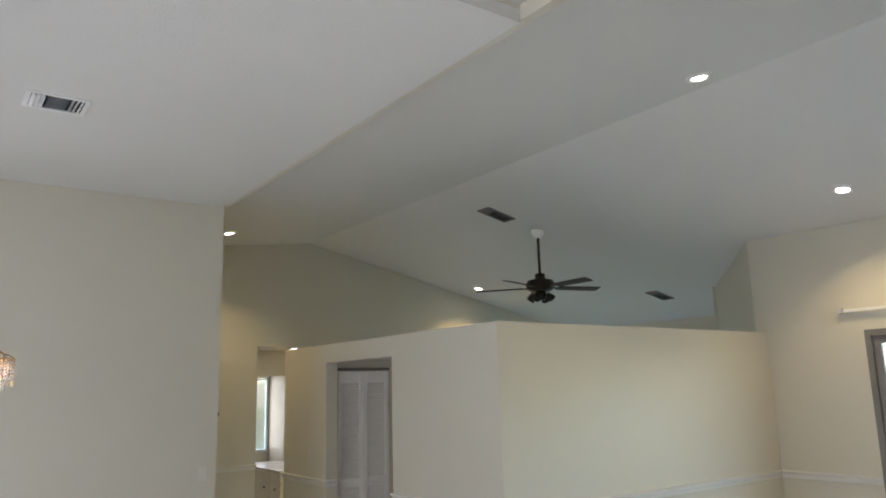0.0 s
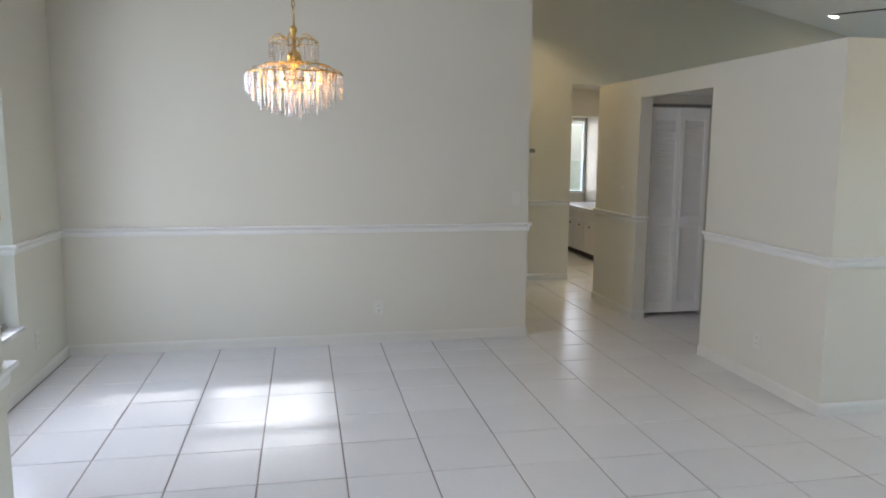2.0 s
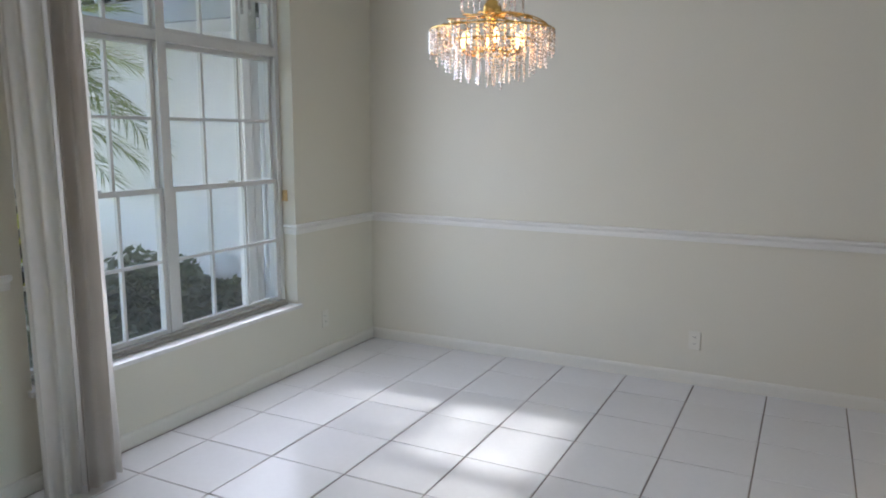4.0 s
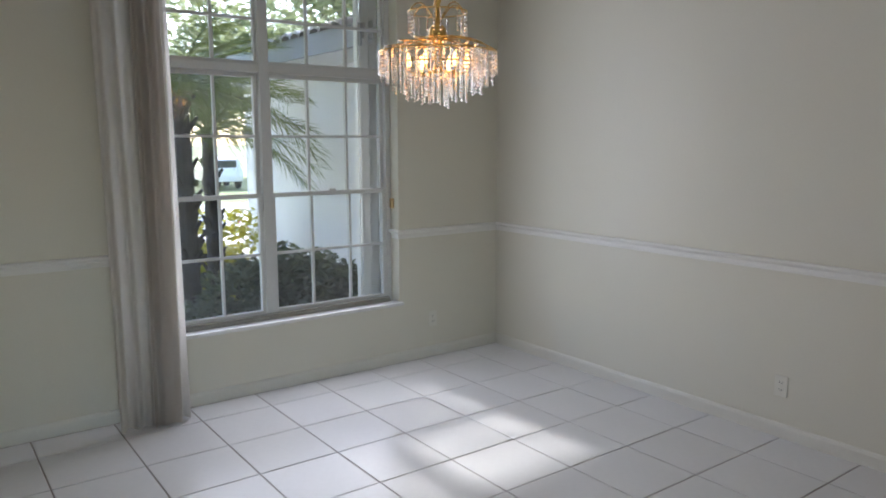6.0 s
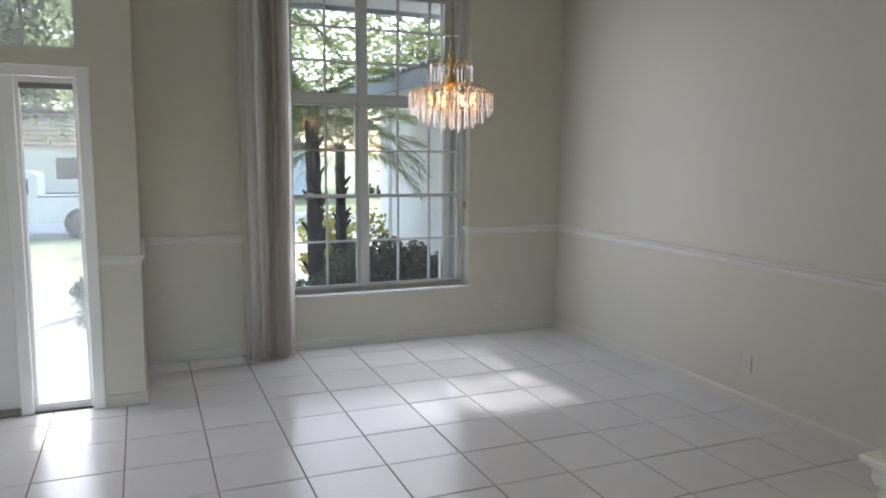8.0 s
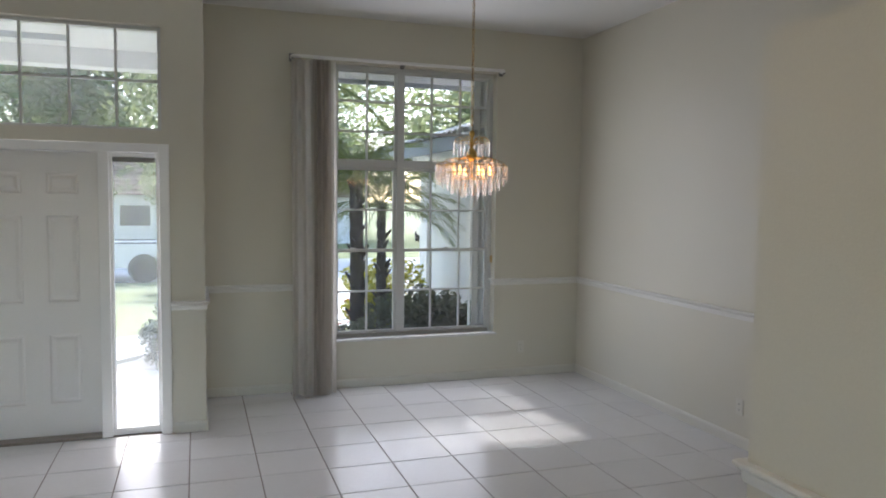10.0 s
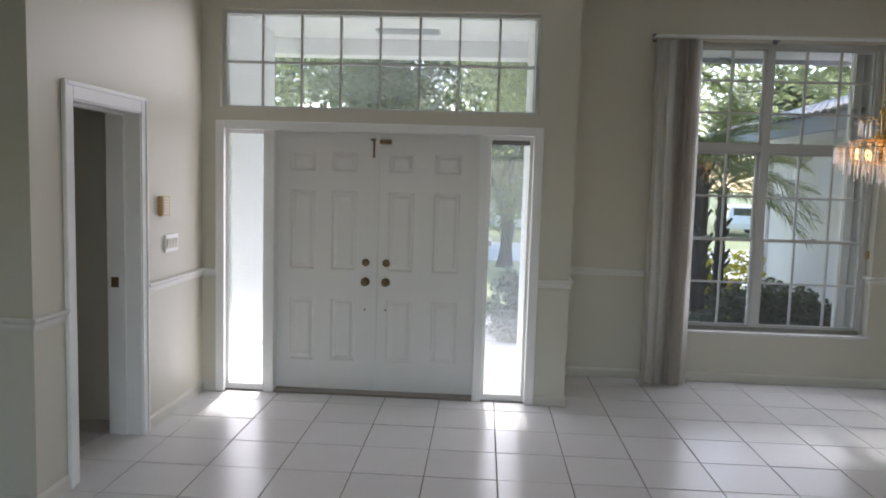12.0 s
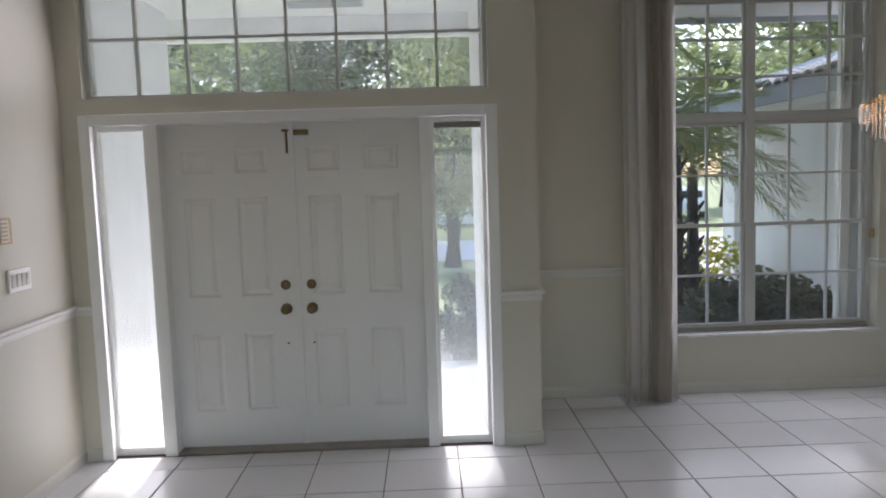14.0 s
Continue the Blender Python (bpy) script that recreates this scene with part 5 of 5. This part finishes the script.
# ---- floor tiles ----
PITCH, TILE_X, TILE_Y, JOINT = 0.420, 0.272, -3.700, 0.0065
floor = solid("floor", boxes((0.0, -3.70, -0.10, 10.3, 3.52, -0.004), (0.74, -9.6, -0.10, 10.3, -3.70, -0.004)), GROUT, "white glazed square floor tiles with dark grout", "floor")
solid("floor_back_room", boxes((4.68, 3.52, -0.10, 6.48, 5.72, 0.0)), TILE_REST, "pale back room floor", "floor")


def tile_bm(bm, x0, y0, x1, y1):
    """A tile with an eased top edge."""
    e = 0.002
    low = [bm.verts.new(p) for p in ((x0, y0, -0.006), (x1, y0, -0.006), (x1, y1, -0.006), (x0, y1, -0.006))]
    mid = [bm.verts.new(p) for p in ((x0, y0, -0.002), (x1, y0, -0.002), (x1, y1, -0.002), (x0, y1, -0.002))]
    top = [bm.verts.new(p) for p in ((x0 + e, y0 + e, 0), (x1 - e, y0 + e, 0), (x1 - e, y1 - e, 0), (x0 + e, y1 - e, 0))]
    for a, b in ((low, mid), (mid, top)):
        for i in range(4):
            bm.faces.new((a[i], a[(i + 1) % 4], b[(i + 1) % 4], b[i]))
    bm.faces.new(top)
    return bm


half = (PITCH - JOINT) / 2
whole = mesh_of("tile", tile_bm(bmesh.new(), -half, -half, half, half), TILE)
rest = bmesh.new()
for i in range(-2, 25):
    for j in range(-16, 21):
        x0, y0 = TILE_X + i * PITCH + JOINT / 2, TILE_Y + j * PITCH + JOINT / 2
        x1, y1 = x0 + 2 * half, y0 + 2 * half
        west = 0.02 if (y0 + y1) / 2 > -3.66 else 0.905
        cx0, cx1, cy0, cy1 = max(x0, west), min(x1, 10.2), max(y0, -9.5), min(y1, 3.50)
        if cx1 - cx0 < 0.02 or cy1 - cy0 < 0.02:
            continue
        if cx0 < 3.5 and cy0 > 0.1:
            continue
        near = cx0 < 6.0 and -6.5 < cy0 < 0.0
        if not near:
            tile_bm(rest, cx0, cy0, cx1, cy1)
        elif (cx0, cx1, cy0, cy1) == (x0, x1, y0, y1):
            ob = new("tile", whole)
            ob.parent = floor
            ob.location = ((x0 + x1) / 2, (y0 + y1) / 2, 0.0006 * math.sin(i * 3.1 + j * 1.7))
        else:
            part("tile", tile_bm(bmesh.new(), cx0, cy0, cx1, cy1), TILE, floor)
ob = part("tiles", rest, TILE_REST, floor)
tagged(ob, kind="stuff")
